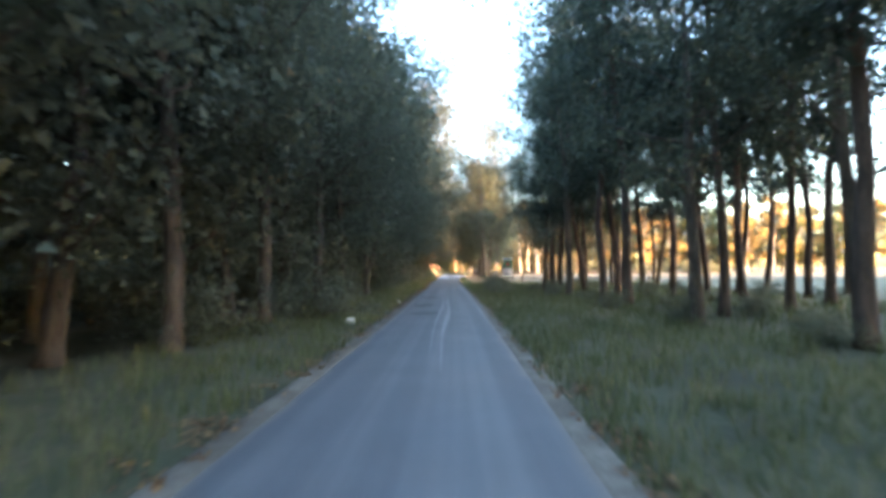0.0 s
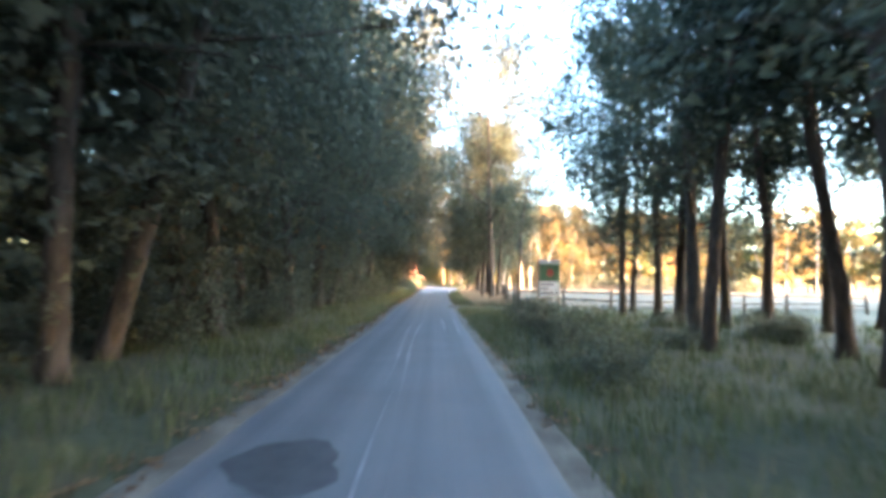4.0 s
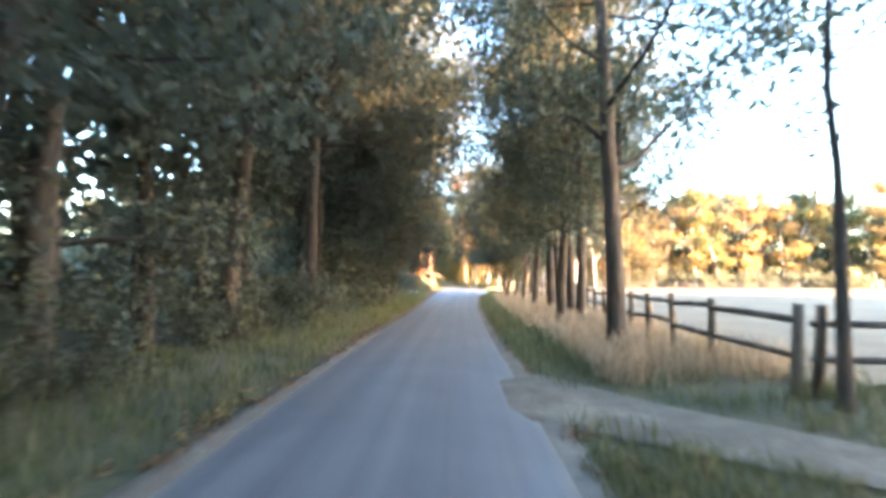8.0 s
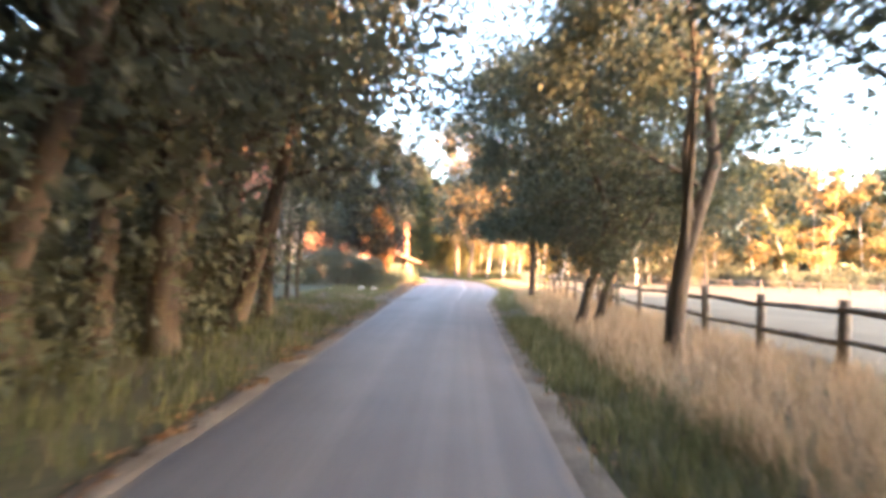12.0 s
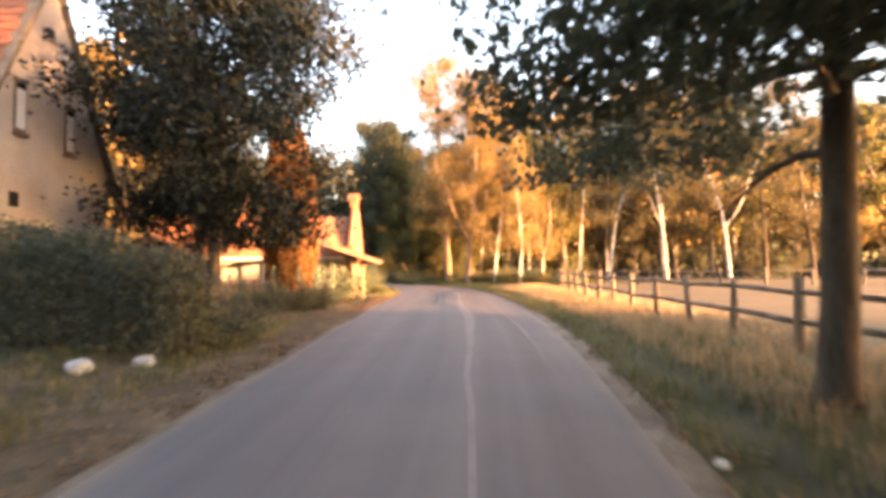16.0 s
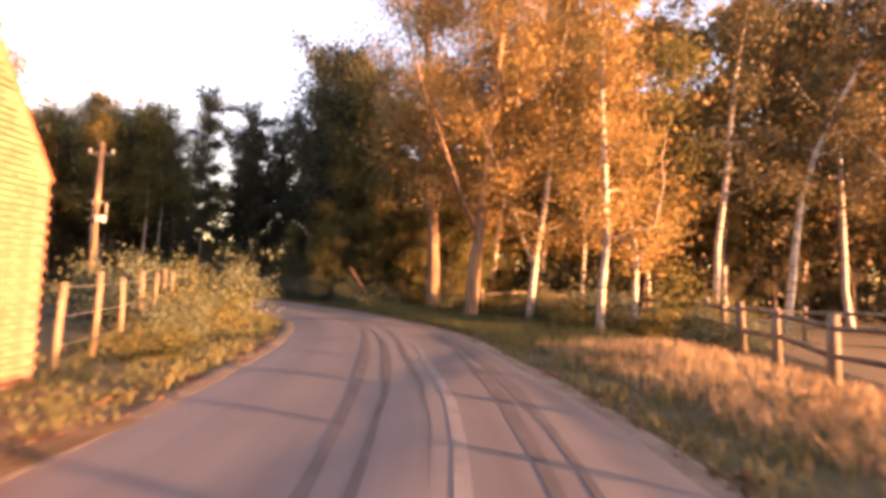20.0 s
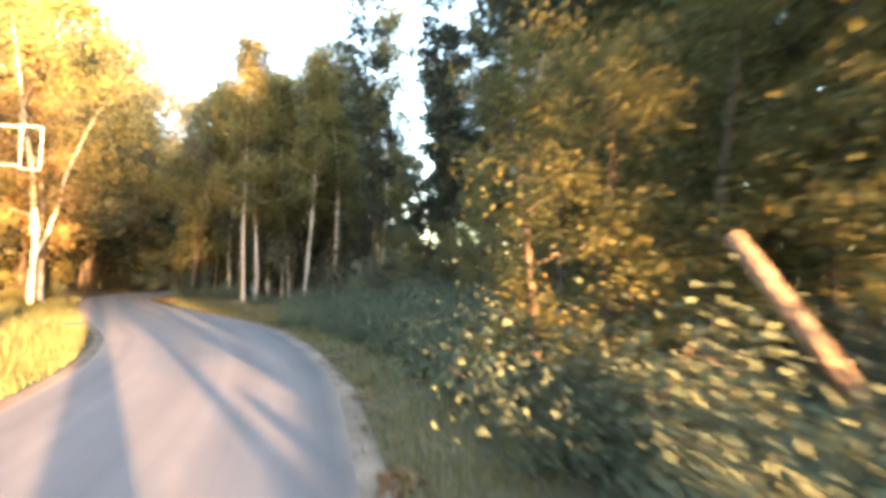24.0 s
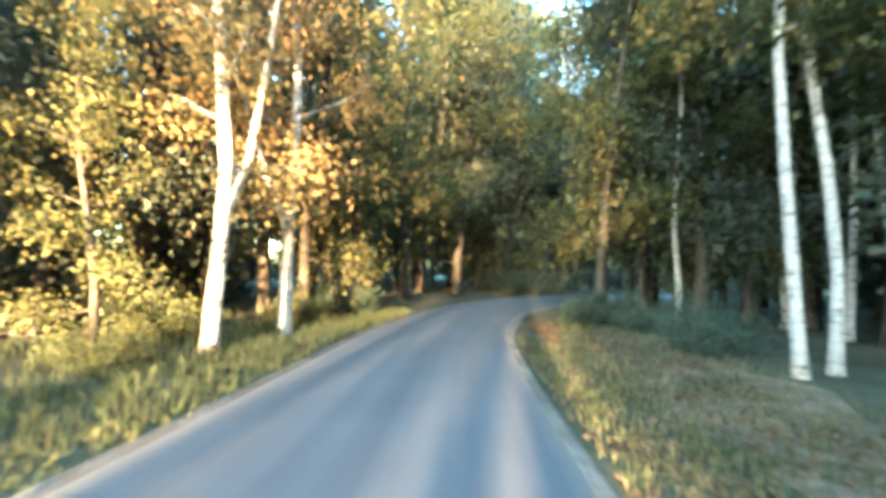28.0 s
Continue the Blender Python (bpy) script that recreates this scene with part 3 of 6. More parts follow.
def make_tree(seed, high, r0, clear, wide, limbs, per, size, leaf, bark, lean=(0, 0), rise=0.05, droop=0.0, top=0.35, twigs=5, puff=0.55, long=1.0, fork=0, wander=0.06, crown="round", flare=1.5, plain=True, floor=0.15):
    """Meshes of a tree: trunk, boughs and crown. clear: height of the lowest bough; wide: reach of the crown."""
    rng = np.random.default_rng(seed)
    segs = 9
    pts, rad = [Vector((0, 0, -0.15))], [r0 * flare]
    d = Vector((lean[0], lean[1], 1)).normalized()
    for i in range(segs):
        d = (d + Vector((rng.normal(0, wander), rng.normal(0, wander), 0.04))).normalized()
        pts.append(pts[-1] + d * ((high * 0.93 + 0.15) / segs))
        rad.append(r0 * (1.02 if i == 0 else 1) * (1 - 0.86 * ((i + 1) / segs) ** 1.2))
    pts.insert(1, pts[0].lerp(pts[1], 0.3))
    rad.insert(1, r0 * 1.08)
    trunk = tube(pts, rad, 9)

    def on_trunk(z):
        for a, b, ra, rb in zip(pts, pts[1:], rad, rad[1:]):
            if b.z >= z:
                u = (z - a.z) / max(b.z - a.z, 1e-6)
                return a.lerp(b, u), ra + (rb - ra) * u
        return pts[-1], rad[-1]

    boughs, tips = [], []
    for i in range(fork):
        p, r = on_trunk(clear * (0.75 + 0.2 * i))
        a = rng.uniform(0, 6.28)
        q, w = limb(p, (math.cos(a) * 0.55, math.sin(a) * 0.55, 1), high * 0.5, r * 0.62, rng, 6, 0.12, 0.08)
        boughs.append(tube(q, w, 7, False))
        tips += [q[-1], q[-2], q[-3]]
    for i in range(limbs):
        u = (i + rng.uniform(0, 0.9)) / limbs
        z = clear + (high - clear) * 0.97 * u
        p, r = on_trunk(z)
        if crown == "round":
            reach = wide * (0.45 + 0.75 * math.sin(math.pi * min(max(0.12 + 0.83 * u, 0), 1)) ** 0.8) * rng.uniform(0.65, 1.1)
        elif crown == "cone":
            reach = wide * (1.05 - u) * rng.uniform(0.8, 1.1)
        elif crown == "top":
            reach = wide * (0.5 + 0.6 * u) * rng.uniform(0.5, 1.1)
        else:
            reach = wide * (0.8 - 0.35 * u) * rng.uniform(0.6, 1.15)
        a = i * 2.399 + rng.uniform(-0.5, 0.5)
        tilt = 0.25 + top * u + rng.uniform(-0.15, 0.2)
        q, w = limb(p, (math.cos(a), math.sin(a), tilt), reach, max(r * 0.42, 0.012), rng, 5, 0.16, rise - droop)
        boughs.append(tube(q, w, 4, False))
        tips += q[3:]
        for j in range(twigs):
            k = rng.integers(1, 5)
            s = q[k].lerp(q[k + 1], rng.random())
            h = (q[k + 1] - q[k]).normalized() + Vector(rng.normal(0, 0.75, 3))
            h.z -= droop * 2
            tq, tw = limb(s, h, reach * rng.uniform(0.25, 0.5), max(w[k] * 0.45, 0.008), rng, 3, 0.25, -droop)
            boughs.append(tube(tq, tw, 3, False))
            tips += tq[1:]
    tips = np.array([tuple(t) for t in tips])
    pick = rng.integers(0, len(tips), per)
    c = tips[pick] + rng.normal(0, puff * 0.5, (per, 3)) * np.array([1, 1, 0.8])
    c[:, 2] -= np.abs(rng.normal(0, droop * 1.6, per)) if droop else 0
    low = c[:, 2] < floor
    c[low, 2] = floor + np.abs(rng.normal(0, 1.3 if floor > 3 else 0.5 if floor > 1 else 0.001, low.sum()))
    return (mesh_of("trunk", *trunk, bark, True), mesh_of("branchwork", *joined(boughs), bark, True),
            leaves_mesh("crown", c, size, leaf, rng, long, 0.35, droop, plain))


def make_shrub(seed, high, wide, per, size, leaf, bark, stems=9, puff=0.3, plain=True):
    """Meshes of a bush: its stems and its leaves down to the ground."""
    rng = np.random.default_rng(seed)
    st, tips = [], []
    for i in range(stems):
        a = i * 2.399
        r = wide * 0.25 * rng.random()
        q, w = limb((math.cos(a) * r, math.sin(a) * r, -0.05), (math.cos(a) * 0.9 * wide / high, math.sin(a) * 0.9 * wide / high, 1), high * rng.uniform(0.7, 1.05), 0.022, rng, 5, 0.25)
        st.append(tube(q, w, 4, False))
        tips += q[1:]
        for j in range(5):
            k = rng.integers(1, 5)
            h = Vector((math.cos(a + rng.normal(0, 1)), math.sin(a + rng.normal(0, 1)), rng.uniform(-0.4, 0.6)))
            tq, tw = limb(q[k], h, wide * rng.uniform(0.3, 0.75), 0.01, rng, 3, 0.3, -0.1)
            st.append(tube(tq, tw, 3, False))
            tips += tq[1:]
    tips = np.array([tuple(t) for t in tips])
    c = tips[rng.integers(0, len(tips), per)] + rng.normal(0, puff * 0.6, (per, 3))
    c[:, 2] = np.abs(c[:, 2]) + 0.03
    return mesh_of("stem_frame", *joined(st), bark, True), leaves_mesh("foliage", c, size, leaf, rng, 1.0, 0.4, 0.0, plain)


KIND = {}
for k in range(4):
    KIND["oak", k] = make_tree(10 + k, 14.0, 0.17, 3.1, 4.4, 20, 17000, 0.175, M_OAK, M_BARK, (0.012 * (k - 1.5), 0.0), top=0.5, puff=0.85, wander=0.025)
    KIND["forest", k] = make_tree(20 + k, 12.5, 0.17, 1.3, 2.9, 20, 9500, 0.235, M_LEAF, M_BARK, (0.03 * (k - 1.5), 0.0), top=0.45, puff=0.95)
    KIND["backwood", k] = make_tree(30 + k, 14.0, 0.17, 2.0, 3.3, 9, 1300, 0.78, M_LEAF, M_BARK, (0.03 * (k - 1.5), 0.0), top=0.45, twigs=2, puff=1.25, plain=True)
    KIND["birch", k] = make_tree(40 + k, 17.0, 0.15, 3.0, 2.3, 20, 9500, 0.185, M_GOLD, M_BIRCH, (0.05 * (k - 1.5), 0.03), rise=0.12, droop=0.14, top=0.9, puff=0.8, crown="tall", fork=k % 2)
    KIND["mixed", k] = make_tree(50 + k, 14.5, 0.16, 1.8, 2.9, 16, 8000, 0.23, M_MIX, M_BARK, (0.04 * (k - 1.5), -0.02), top=0.6, puff=0.9)
    KIND["far", k] = make_tree(60 + k, 17.0, 0.17, 3.0, 3.3, 9, 2300, 0.66, M_GOLD if k != 2 else M_MIX, M_BIRCH, (0, 0), top=0.6, twigs=2, puff=1.2, plain=True)
    KIND["shadebirch", k] = make_tree(70 + k, 16.0, 0.095, 5.0, 2.7, 15, 9000, 0.21, M_MIX, M_BIRCH, (0.06 * (k - 1.6), 0.03), rise=0.12, droop=0.08, top=0.9, puff=0.8, crown="tall")
for k in range(3):
    KIND["pine", k] = make_tree(80 + k, 16.0, 0.16, 5.2, 3.1, 15, 4600, 0.26, M_NEEDLE, M_PINE, (0.02 * (k - 1), 0.01), top=0.3, puff=0.75, long=1.3, crown="top")
    KIND["shadepine", k] = make_tree(170 + k, 13.0, 0.14, 3.4, 2.7, 16, 8000, 0.25, M_LEAF, M_BARK, (0.03 * (k - 1), 0.0), top=0.5, puff=0.9, wander=0.03)
    KIND["fir", k] = make_tree(90 + k, 15.0, 0.17, 1.8, 3.0, 34, 8000, 0.28, M_NEEDLE, M_PINE, (0, 0), rise=-0.04, top=0.0, twigs=3, puff=0.4, long=1.3, crown="cone")
    KIND["crooked", k] = make_tree(100 + k, 6.2, 0.14, 1.8, 2.7, 15, 12000, 0.15, M_OAK, M_BARK, (0.16 * (k - 1), -0.05), top=0.7, droop=0.10, wander=0.18, puff=0.6, fork=1)
    KIND["openoak", k] = make_tree(220 + k, 9.0, 0.16, 2.3, 2.9, 13, 6500, 0.16, M_OAK, M_BARK, (0.05, 0.0), top=0.8, wander=0.16, puff=0.6, fork=2)
    KIND["spindly", k] = make_tree(110 + k, 9.0, 0.075, 2.6, 1.5, 12, 1300, 0.16, M_OAK, M_BARK, (0.04, 0.0), top=0.9, puff=0.45)
for k in range(4):
    # coarse trees for the unseen wood that only casts shade
    KIND["shadewood", k] = make_tree(160 + k, 18.0, 0.18, 1.6, 3.6, 9, 1000, 1.5, M_LEAF, M_BARK, (0, 0), top=0.5, twigs=1, puff=1.3, plain=True)
for k in range(2):
    KIND["poplar", k] = make_tree(180 + k, 20.0, 0.29, 5.0, 3.3, 32, 30000, 0.19, M_GOLD, M_OLDBARK, (-0.04 + 0.02 * k, 0.02), rise=0.1, droop=0.10, top=0.9, puff=0.9, crown="round", fork=1, wander=0.03)
for k in range(4):
    KIND["highbirch", k] = make_tree(190 + k, 16.5, 0.135, 5.2, 2.2, 16, 5600, 0.21, M_OLIVE, M_BIRCH, (0.05 * (k - 1.5), 0.02), rise=0.12, droop=0.10, top=0.9, puff=0.7, crown="tall", fork=k % 2)
for k in range(3):
    KIND["roof", k] = make_tree(210 + k, 14.0, 0.16, 3.6, 3.9, 22, 11500, 0.2, M_LEAF, M_BARK, (0.06, 0.0), top=0.4, puff=1.0, wander=0.04)
for k in range(2):
    KIND["bigpine", k] = make_tree(250 + k, 20.0, 0.2, 3.5, 3.6, 30, 11000, 0.3, M_NEEDLE, M_PINE, (0.01, 0.0), top=0.2, puff=0.8, long=1.3, crown="round", wander=0.03)
    KIND["olive", k] = make_tree(260 + k, 16.0, 0.16, 2.2, 3.0, 18, 8500, 0.24, M_OLIVE, M_BARK, (0.03 * k, -0.02), top=0.6, puff=0.9)
KIND["weeper", 0] = make_tree(232, 11.0, 0.13, 2.9, 2.5, 22, 9500, 0.2, M_GOLD, M_BIRCH, (0.05, 0.0), rise=0.1, droop=0.16, top=0.8, puff=0.8, crown="tall", fork=1, floor=2.0)
KIND["arch", 0] = make_tree(270, 12.5, 0.18, 3.2, 4.6, 24, 21000, 0.19, M_LEAF, M_BARK, (0.27, 0.0), top=0.3, puff=0.95, wander=0.03, floor=2.6)
KIND["darktree", 0] = make_tree(201, 9.4, 0.19, 2.2, 3.7, 36, 56000, 0.19, M_SHADED_YEW, M_BARK, (0.02, 0.0), top=0.25, puff=0.8, wander=0.04, floor=1.9)
for k in range(3):
    KIND["thinpine", k] = make_tree(240 + k, 16.0, 0.12, 4.5, 2.2, 19, 5200, 0.24, M_NEEDLE, M_PINE, (0.02 * (k - 1), 0.0), top=0.3, puff=0.5, long=1.3, crown="top")
KIND["bigoak", 0] = make_tree(151, 14.0, 0.19, 2.9, 5.6, 34, 62000, 0.155, M_OAK, M_BARK, (0.02, 0.0), top=0.1, puff=0.75, wander=0.03, rise=0.0, droop=0.11, plain=False, floor=3.3)
for k in range(4):
    KIND["shrub", k] = make_shrub(120 + k, 1.7, 1.5, 6500, 0.098, M_BUSH, M_BARK)
    KIND["scrub", k] = make_shrub(130 + k, 2.3, 1.6, 3600, 0.155, M_LEAF, M_BARK)
    KIND["thicket", k] = make_shrub(150 + k, 2.3, 1.7, 1300, 0.26, M_LEAF, M_BARK, 5, 0.35, True)
    KIND["goldscrub", k] = make_shrub(140 + k, 1.5, 1.2, 4500, 0.10, M_BUSH if k % 2 else M_MIX, M_BARK)

WORDS = {
    "bigoak": ("oak_tree", "large dark oak overhanging the lane by the fence", "tree", "trees along the field"),
    "oak": ("oak_tree", "tall oak with dark green crown and bare lower trunk", "tree", "trees along the field"),
    "forest": ("tree", "dense dark green roadside tree with low boughs", "tree", "forest beside the lane"),
    "openoak": ("oak_tree", "crooked forked oak with open crown by the fence", "tree", "crooked trees"),
    "roof": ("tree", "leafy forest tree whose crown hangs over the lane", "tree", "forest beside the lane"),
    "shadepine": ("tree", "slender dark tree with bare grey trunk in the forest edge", "tree", "forest beside the lane"),
    "backwood": ("tree", "dark green tree deep in the forest", "tree", "forest beside the lane"),
    "poplar": ("poplar_tree", "large forked old tree with golden leaves at the bend", "tree", "trees at the bend"),
    "highbirch": ("birch_tree", "tall birch with bare pale trunk and olive-brown crown", "tree", "birches"),
    "weeper": ("birch_tree", "birch with low hanging golden boughs behind the fence", "tree", "birches"),
    "thinpine": ("pine_tree", "slender pine with thin crown against the sky", "tree", "trees at the bend"),
    "bigpine": ("pine_tree", "tall dense dark pine behind the bend", "tree", "conifers"),
    "olive": ("tree", "tall olive-brown tree behind the meadow fence", "tree", "trees at the bend"),
    "arch": ("tree", "leaning leafy tree that arches over the lane", "tree", "forest beside the lane"),
    "darktree": ("tree", "broad evergreen tree in the yard with shade put into its leaf colour", "tree", "garden trees"),
    "shadewood": ("tree", "tree", "tree", ""),
    "birch": ("birch_tree", "tall birch with white trunk and golden autumn leaves", "tree", "birches"),
    "shadebirch": ("birch_tree", "slender pale birch trunk at the forest edge", "tree", "birches"),
    "mixed": ("tree", "leafy tree turning yellow at the forest edge", "tree", "trees at the bend"),
    "far": ("tree", "distant golden tree beyond the meadow", "tree", "trees beyond the meadow"),
    "pine": ("pine_tree", "tall pine with bare dark trunk", "tree", "trees along the field"),
    "fir": ("fir_tree", "dark conifer with layered boughs", "tree", "conifers"),
    "crooked": ("willow_tree", "small crooked tree with drooping crown beside the lane", "tree", "crooked trees"),
    "spindly": ("young_tree", "spindly young tree with few leaves beside the fence", "tree", ""),
    "shrub": ("bush", "grey-green bramble bush beside the lane", "bush", "bushes at the bend"),
    "scrub": ("bush", "dark leafy bush under the trees", "bush", "undergrowth"),
    "thicket": ("bush", "dark undergrowth bush deep in the wood", "bush", "undergrowth"),
    "goldscrub": ("bush", "green and yellowing bush in low sun", "bush", "yellow bushes"),
}
STORE = {}


def plant(kind, k, x, y, scale=1.0, turn=0.0, z=None, label="", high=1.0):
    name, words, cat, group = WORDS[kind]
    zz = ground_z(x, y) if z is None else z
    m = pose(x, y, zz, 0, 0, turn)
    s = Matrix.Diagonal((scale, scale, scale * high, 1))
    if kind in ("backwood", "thicket", "shadewood"):
        STORE.setdefault("south" if kind == "shadewood" else "lane" if y < 100 else "bend" if x > -21 else "road_end", []).append((kind, k, m @ s))
        return None
    me = KIND[kind, k]
    ob = thing(name, m @ s, label or words, cat, group)
    if len(me) == 3:
        for nm, d in zip(("trunk", "branchwork", "crown"), me):
            tagged(child(nm, d, ob), kind="stuff" if nm == "branchwork" else "")
    else:
        for nm, d in zip(("stem_frame", "foliage"), me):
            tagged(child(nm, d, ob), kind="stuff" if nm == "stem_frame" else "")
    return ob


def sky_gap(x, y):
    """Whether a tall tree here would close the gap of sky behind the brambles."""
    a, b = math.degrees(math.atan2(-6.5 - x, y - 131.3)), math.degrees(math.atan2(-11.1 - x, y - 134.3))
    return y > 134 and y < 163 and (12 < a < 37 or 17 < b < 34)


def leave_out(*_):
    return None


pr = random.Random(5)
# forest on the house side, from the start to the yard
y = -14.0
while y < 83:
    late = y > 60 and pr.random() < 0.5
    plant("shadepine" if late else "forest" if y > -2 else "backwood", pr.randrange(3), -6.3 + pr.uniform(-0.4, 0.6) - (0.7 if y > 60 else 0), y, pr.uniform(0.85, 1.15), pr.uniform(0, 360))
    y += pr.uniform(2.5, 3.5)
for row, (x0, step) in enumerate(((-9.3, 3.6), (-13.5, 4.4), (-18.5, 5.5))):
    y = -16.0 + row
    while y < (86 if row == 0 else 93 if row == 1 else 96):
        (leave_out if y > 62 and row else plant)("backwood", pr.randrange(4), x0 + pr.uniform(-1.2, 1.2), y, pr.uniform(0.85, 1.2), pr.uniform(0, 360))
        y += step * pr.uniform(0.8, 1.25) * (1.0 if y < 64 else 1.7)
y = 17.0
while y < 86:
    (plant if y < 80 else leave_out)("scrub", pr.randrange(4), -5.2 + pr.uniform(-0.7, 0.4), y, pr.uniform(0.6, 1.0), pr.uniform(0, 360))
    y += pr.uniform(3.0, 5.5)
y = 60.0
while y < 87:
    (plant if y < 80 else leave_out)("scrub", pr.randrange(4), -5.6 + pr.uniform(-0.5, 0.3), y, pr.uniform(1.0, 1.5) * (0.5 if y < 68 else 1.15), pr.uniform(0, 360))
    y += pr.uniform(1.7, 2.4)
deep = random.Random(77)
y = -8.0
while y < 96:
    plant("thicket", deep.randrange(4), -27.5 + deep.uniform(-1, 1), y, deep.uniform(1.7, 2.3), deep.uniform(0, 360))
    if y < 62:
        plant("backwood", deep.randrange(4), -24.5 + deep.uniform(-1, 1), y + 1.2, deep.uniform(0.7, 0.9), deep.uniform(0, 360))
    y += 3.0
# bare trunks that show in the forest edge
for x, y in ((-6.4, 40.8), (-6.2, 61.5), (-7.6, 77.5), (-8.0, 71.0), (-5.8, 16.5), (-8.3, 80.3), (-7.8, 64.0)):
    plant("pine", pr.randrange(3), x, y, pr.uniform(0.75, 0.95), pr.uniform(0, 360), label="bare brown trunk standing in the forest edge")

y = 11.0
while y < 80:
    plant("roof", pr.randrange(3), -5.3 + pr.uniform(-0.3, 0.3) + (0.5 if y > 62 else 0), y, pr.uniform(0.94, 1.08) * (1.05 if y < 44 else 1.3 if y < 66 else 1.3), pr.uniform(0, 360))
    y += pr.uniform(4.2, 5.6)
for k, x, y, s_ in ((1, -4.5, 69.5, 1.35), (0, -4.1, 75.2, 1.3), (2, -4.4, 80.0, 1.1), (1, -5.4, 77.0, 1.1), (2, -5.6, 72.0, 1.05), (0, -5.5, 66.5, 1.1)):
    plant("roof", k, x, y, s_, y * 9, label="large dark tree whose boughs span the lane")
plant("arch", 0, -4.3, 78.0, 1.0, 0)
plant("arch", 0, -4.6, 72.6, 1.05, 14)
for y, s_, a in ((35.5, 1.0, -12), (52.0, 1.05, 12)):
    plant("arch", 0, -5.6, y, s_, a)
for k, x, y, s_ in ((1, -5.3, 84.4, 0.5), (0, -5.5, 86.2, 0.46)):
    plant("roof", k, x, y, s_, y * 7, label="small leafy tree before the cottage")
for k, x, y, s_ in ((0, -5.0, 70.8, 1.12), (1, -4.9, 73.6, 1.18), (2, -4.7, 76.4, 1.22), (3, -4.8, 78.6, 1.15), (1, -5.6, 67.6, 1.1)):
    plant("forest", k, x, y, s_, y * 11, label="broad dark tree with low boughs beside the lane")
# undergrowth that closes the forest below
for row, x0 in enumerate((-9.5, -12.5, -16.5, -22.0)):
    y = -10.0
    while y < 92:
        plant("thicket", pr.randrange(4), x0 + pr.uniform(-0.8, 0.8), y, pr.uniform(0.8, 1.4), pr.uniform(0, 360))
        y += 2.6 if row == 3 else 3.6
# pines and oaks on the field side at the start
for i, (x, y) in enumerate(((5.4, 12.5), (6.6, 15.5), (5.6, 19.0), (7.4, 21.0), (5.9, 24.2), (8.6, 25.0), (6.3, 28.0), (5.7, 31.5), (8.0, 31.0), (6.6, 34.6), (5.8, 38.0), (8.2, 37.2), (7.0, 40.6),
                            (10.4, 22.5), (11.8, 27.0), (10.0, 29.5), (12.8, 31.5), (10.6, 34.2), (13.2, 36.0), (11.0, 38.5), (14.0, 40.0), (9.4, 41.2), (12.4, 42.6), (15.5, 44.0), (13.0, 46.0), (16.5, 38.0), (15.2, 33.0), (9.2, 18.5), (7.8, 8.0), (5.8, 5.0), (9.0, 2.0), (6.2, -2.0), (8.0, -7.0), (12.5, 16.0), (14.8, 20.5), (17.5, 25.0), (16.0, 29.0), (19.5, 31.0), (18.8, 36.0), (20.5, 41.0), (13.4, 24.6), (11.2, 13.0))):
    plant("oak" if i % 5 == 2 else "pine", i % 3, x, y, pr.uniform(0.85, 1.1), pr.uniform(0, 360))
for i in range(26):
    plant("scrub", pr.randrange(4), 4.6 + pr.random() * 10, 12 + i * 1.25, pr.uniform(0.22, 0.42), pr.uniform(0, 360), label="low bramble under the pines")
for x, y, s in ((8.3, 48.7, 0.95), (9.0, 50.5, 0.9), (9.3, 47.5, 1.0), (11.5, 49.1, 0.95), (8.4, 44.1, 1.05), (9.8, 43.7, 1.0), (9.9, 51.4, 0.9)):
    plant("oak", pr.randrange(4), x, y, s, pr.uniform(0, 360))
# the oak row along the fence
for i, (x, y, s) in enumerate(((3.6, 58.4, 1.2), (4.2, 65.0, 0.95), (4.4, 67.7, 0.85), (3.9, 70.8, 0.95), (3.5, 63.6, 0.95), (4.3, 64.1, 1.05), (4.2, 68.4, 1.0), (5.2, 71.6, 0.85), (4.3, 60.9, 0.8))):
    plant("oak", i % 4, x, y, s, pr.uniform(0, 360))
plant("spindly", 0, 4.35, 53.2, 1.05, 40)
plant("openoak", 0, 4.15, 76.3, 1.0, 20)
plant("crooked", 0, 3.3, 79.4, 1.0, 160)
plant("crooked", 2, 4.0, 80.2, 0.9, 260)
plant("bigoak", 0, 4.6, 91.7, 0.88, 75)
plant("bigoak", 0, 5.9, 84.4, 0.95, 210, label="dark oak with low hanging boughs by the fence")
for x, y, s in ((2.9, 41.5, 0.55), (3.3, 44.0, 0.5), (2.7, 38.5, 0.5), (3.6, 47.0, 0.45), (2.6, 35.0, 0.45)):
    plant("scrub", pr.randrange(4), x, y, s, pr.uniform(0, 360), label="low dark bush in the verge")

# unseen wood south of the meadow, added to keep the sun off the lane
for i in range(130):
    x, y = 17 + (i % 65) * 2.75 + pr.uniform(-1.0, 1.0), 6 - (i // 65) * 5.5 + pr.uniform(-1.5, 1.5)
    plant("shadewood", pr.randrange(4), x, y, pr.uniform(0.98, 1.16), pr.uniform(0, 360))
for i in range(36):
    plant("shadewood", pr.randrange(4), 9 + (i % 12) * 4.2 + pr.uniform(-1, 1), -7 - (i // 12) * 6 + pr.uniform(-1.5, 1.5), pr.uniform(0.95, 1.1), pr.uniform(0, 360))
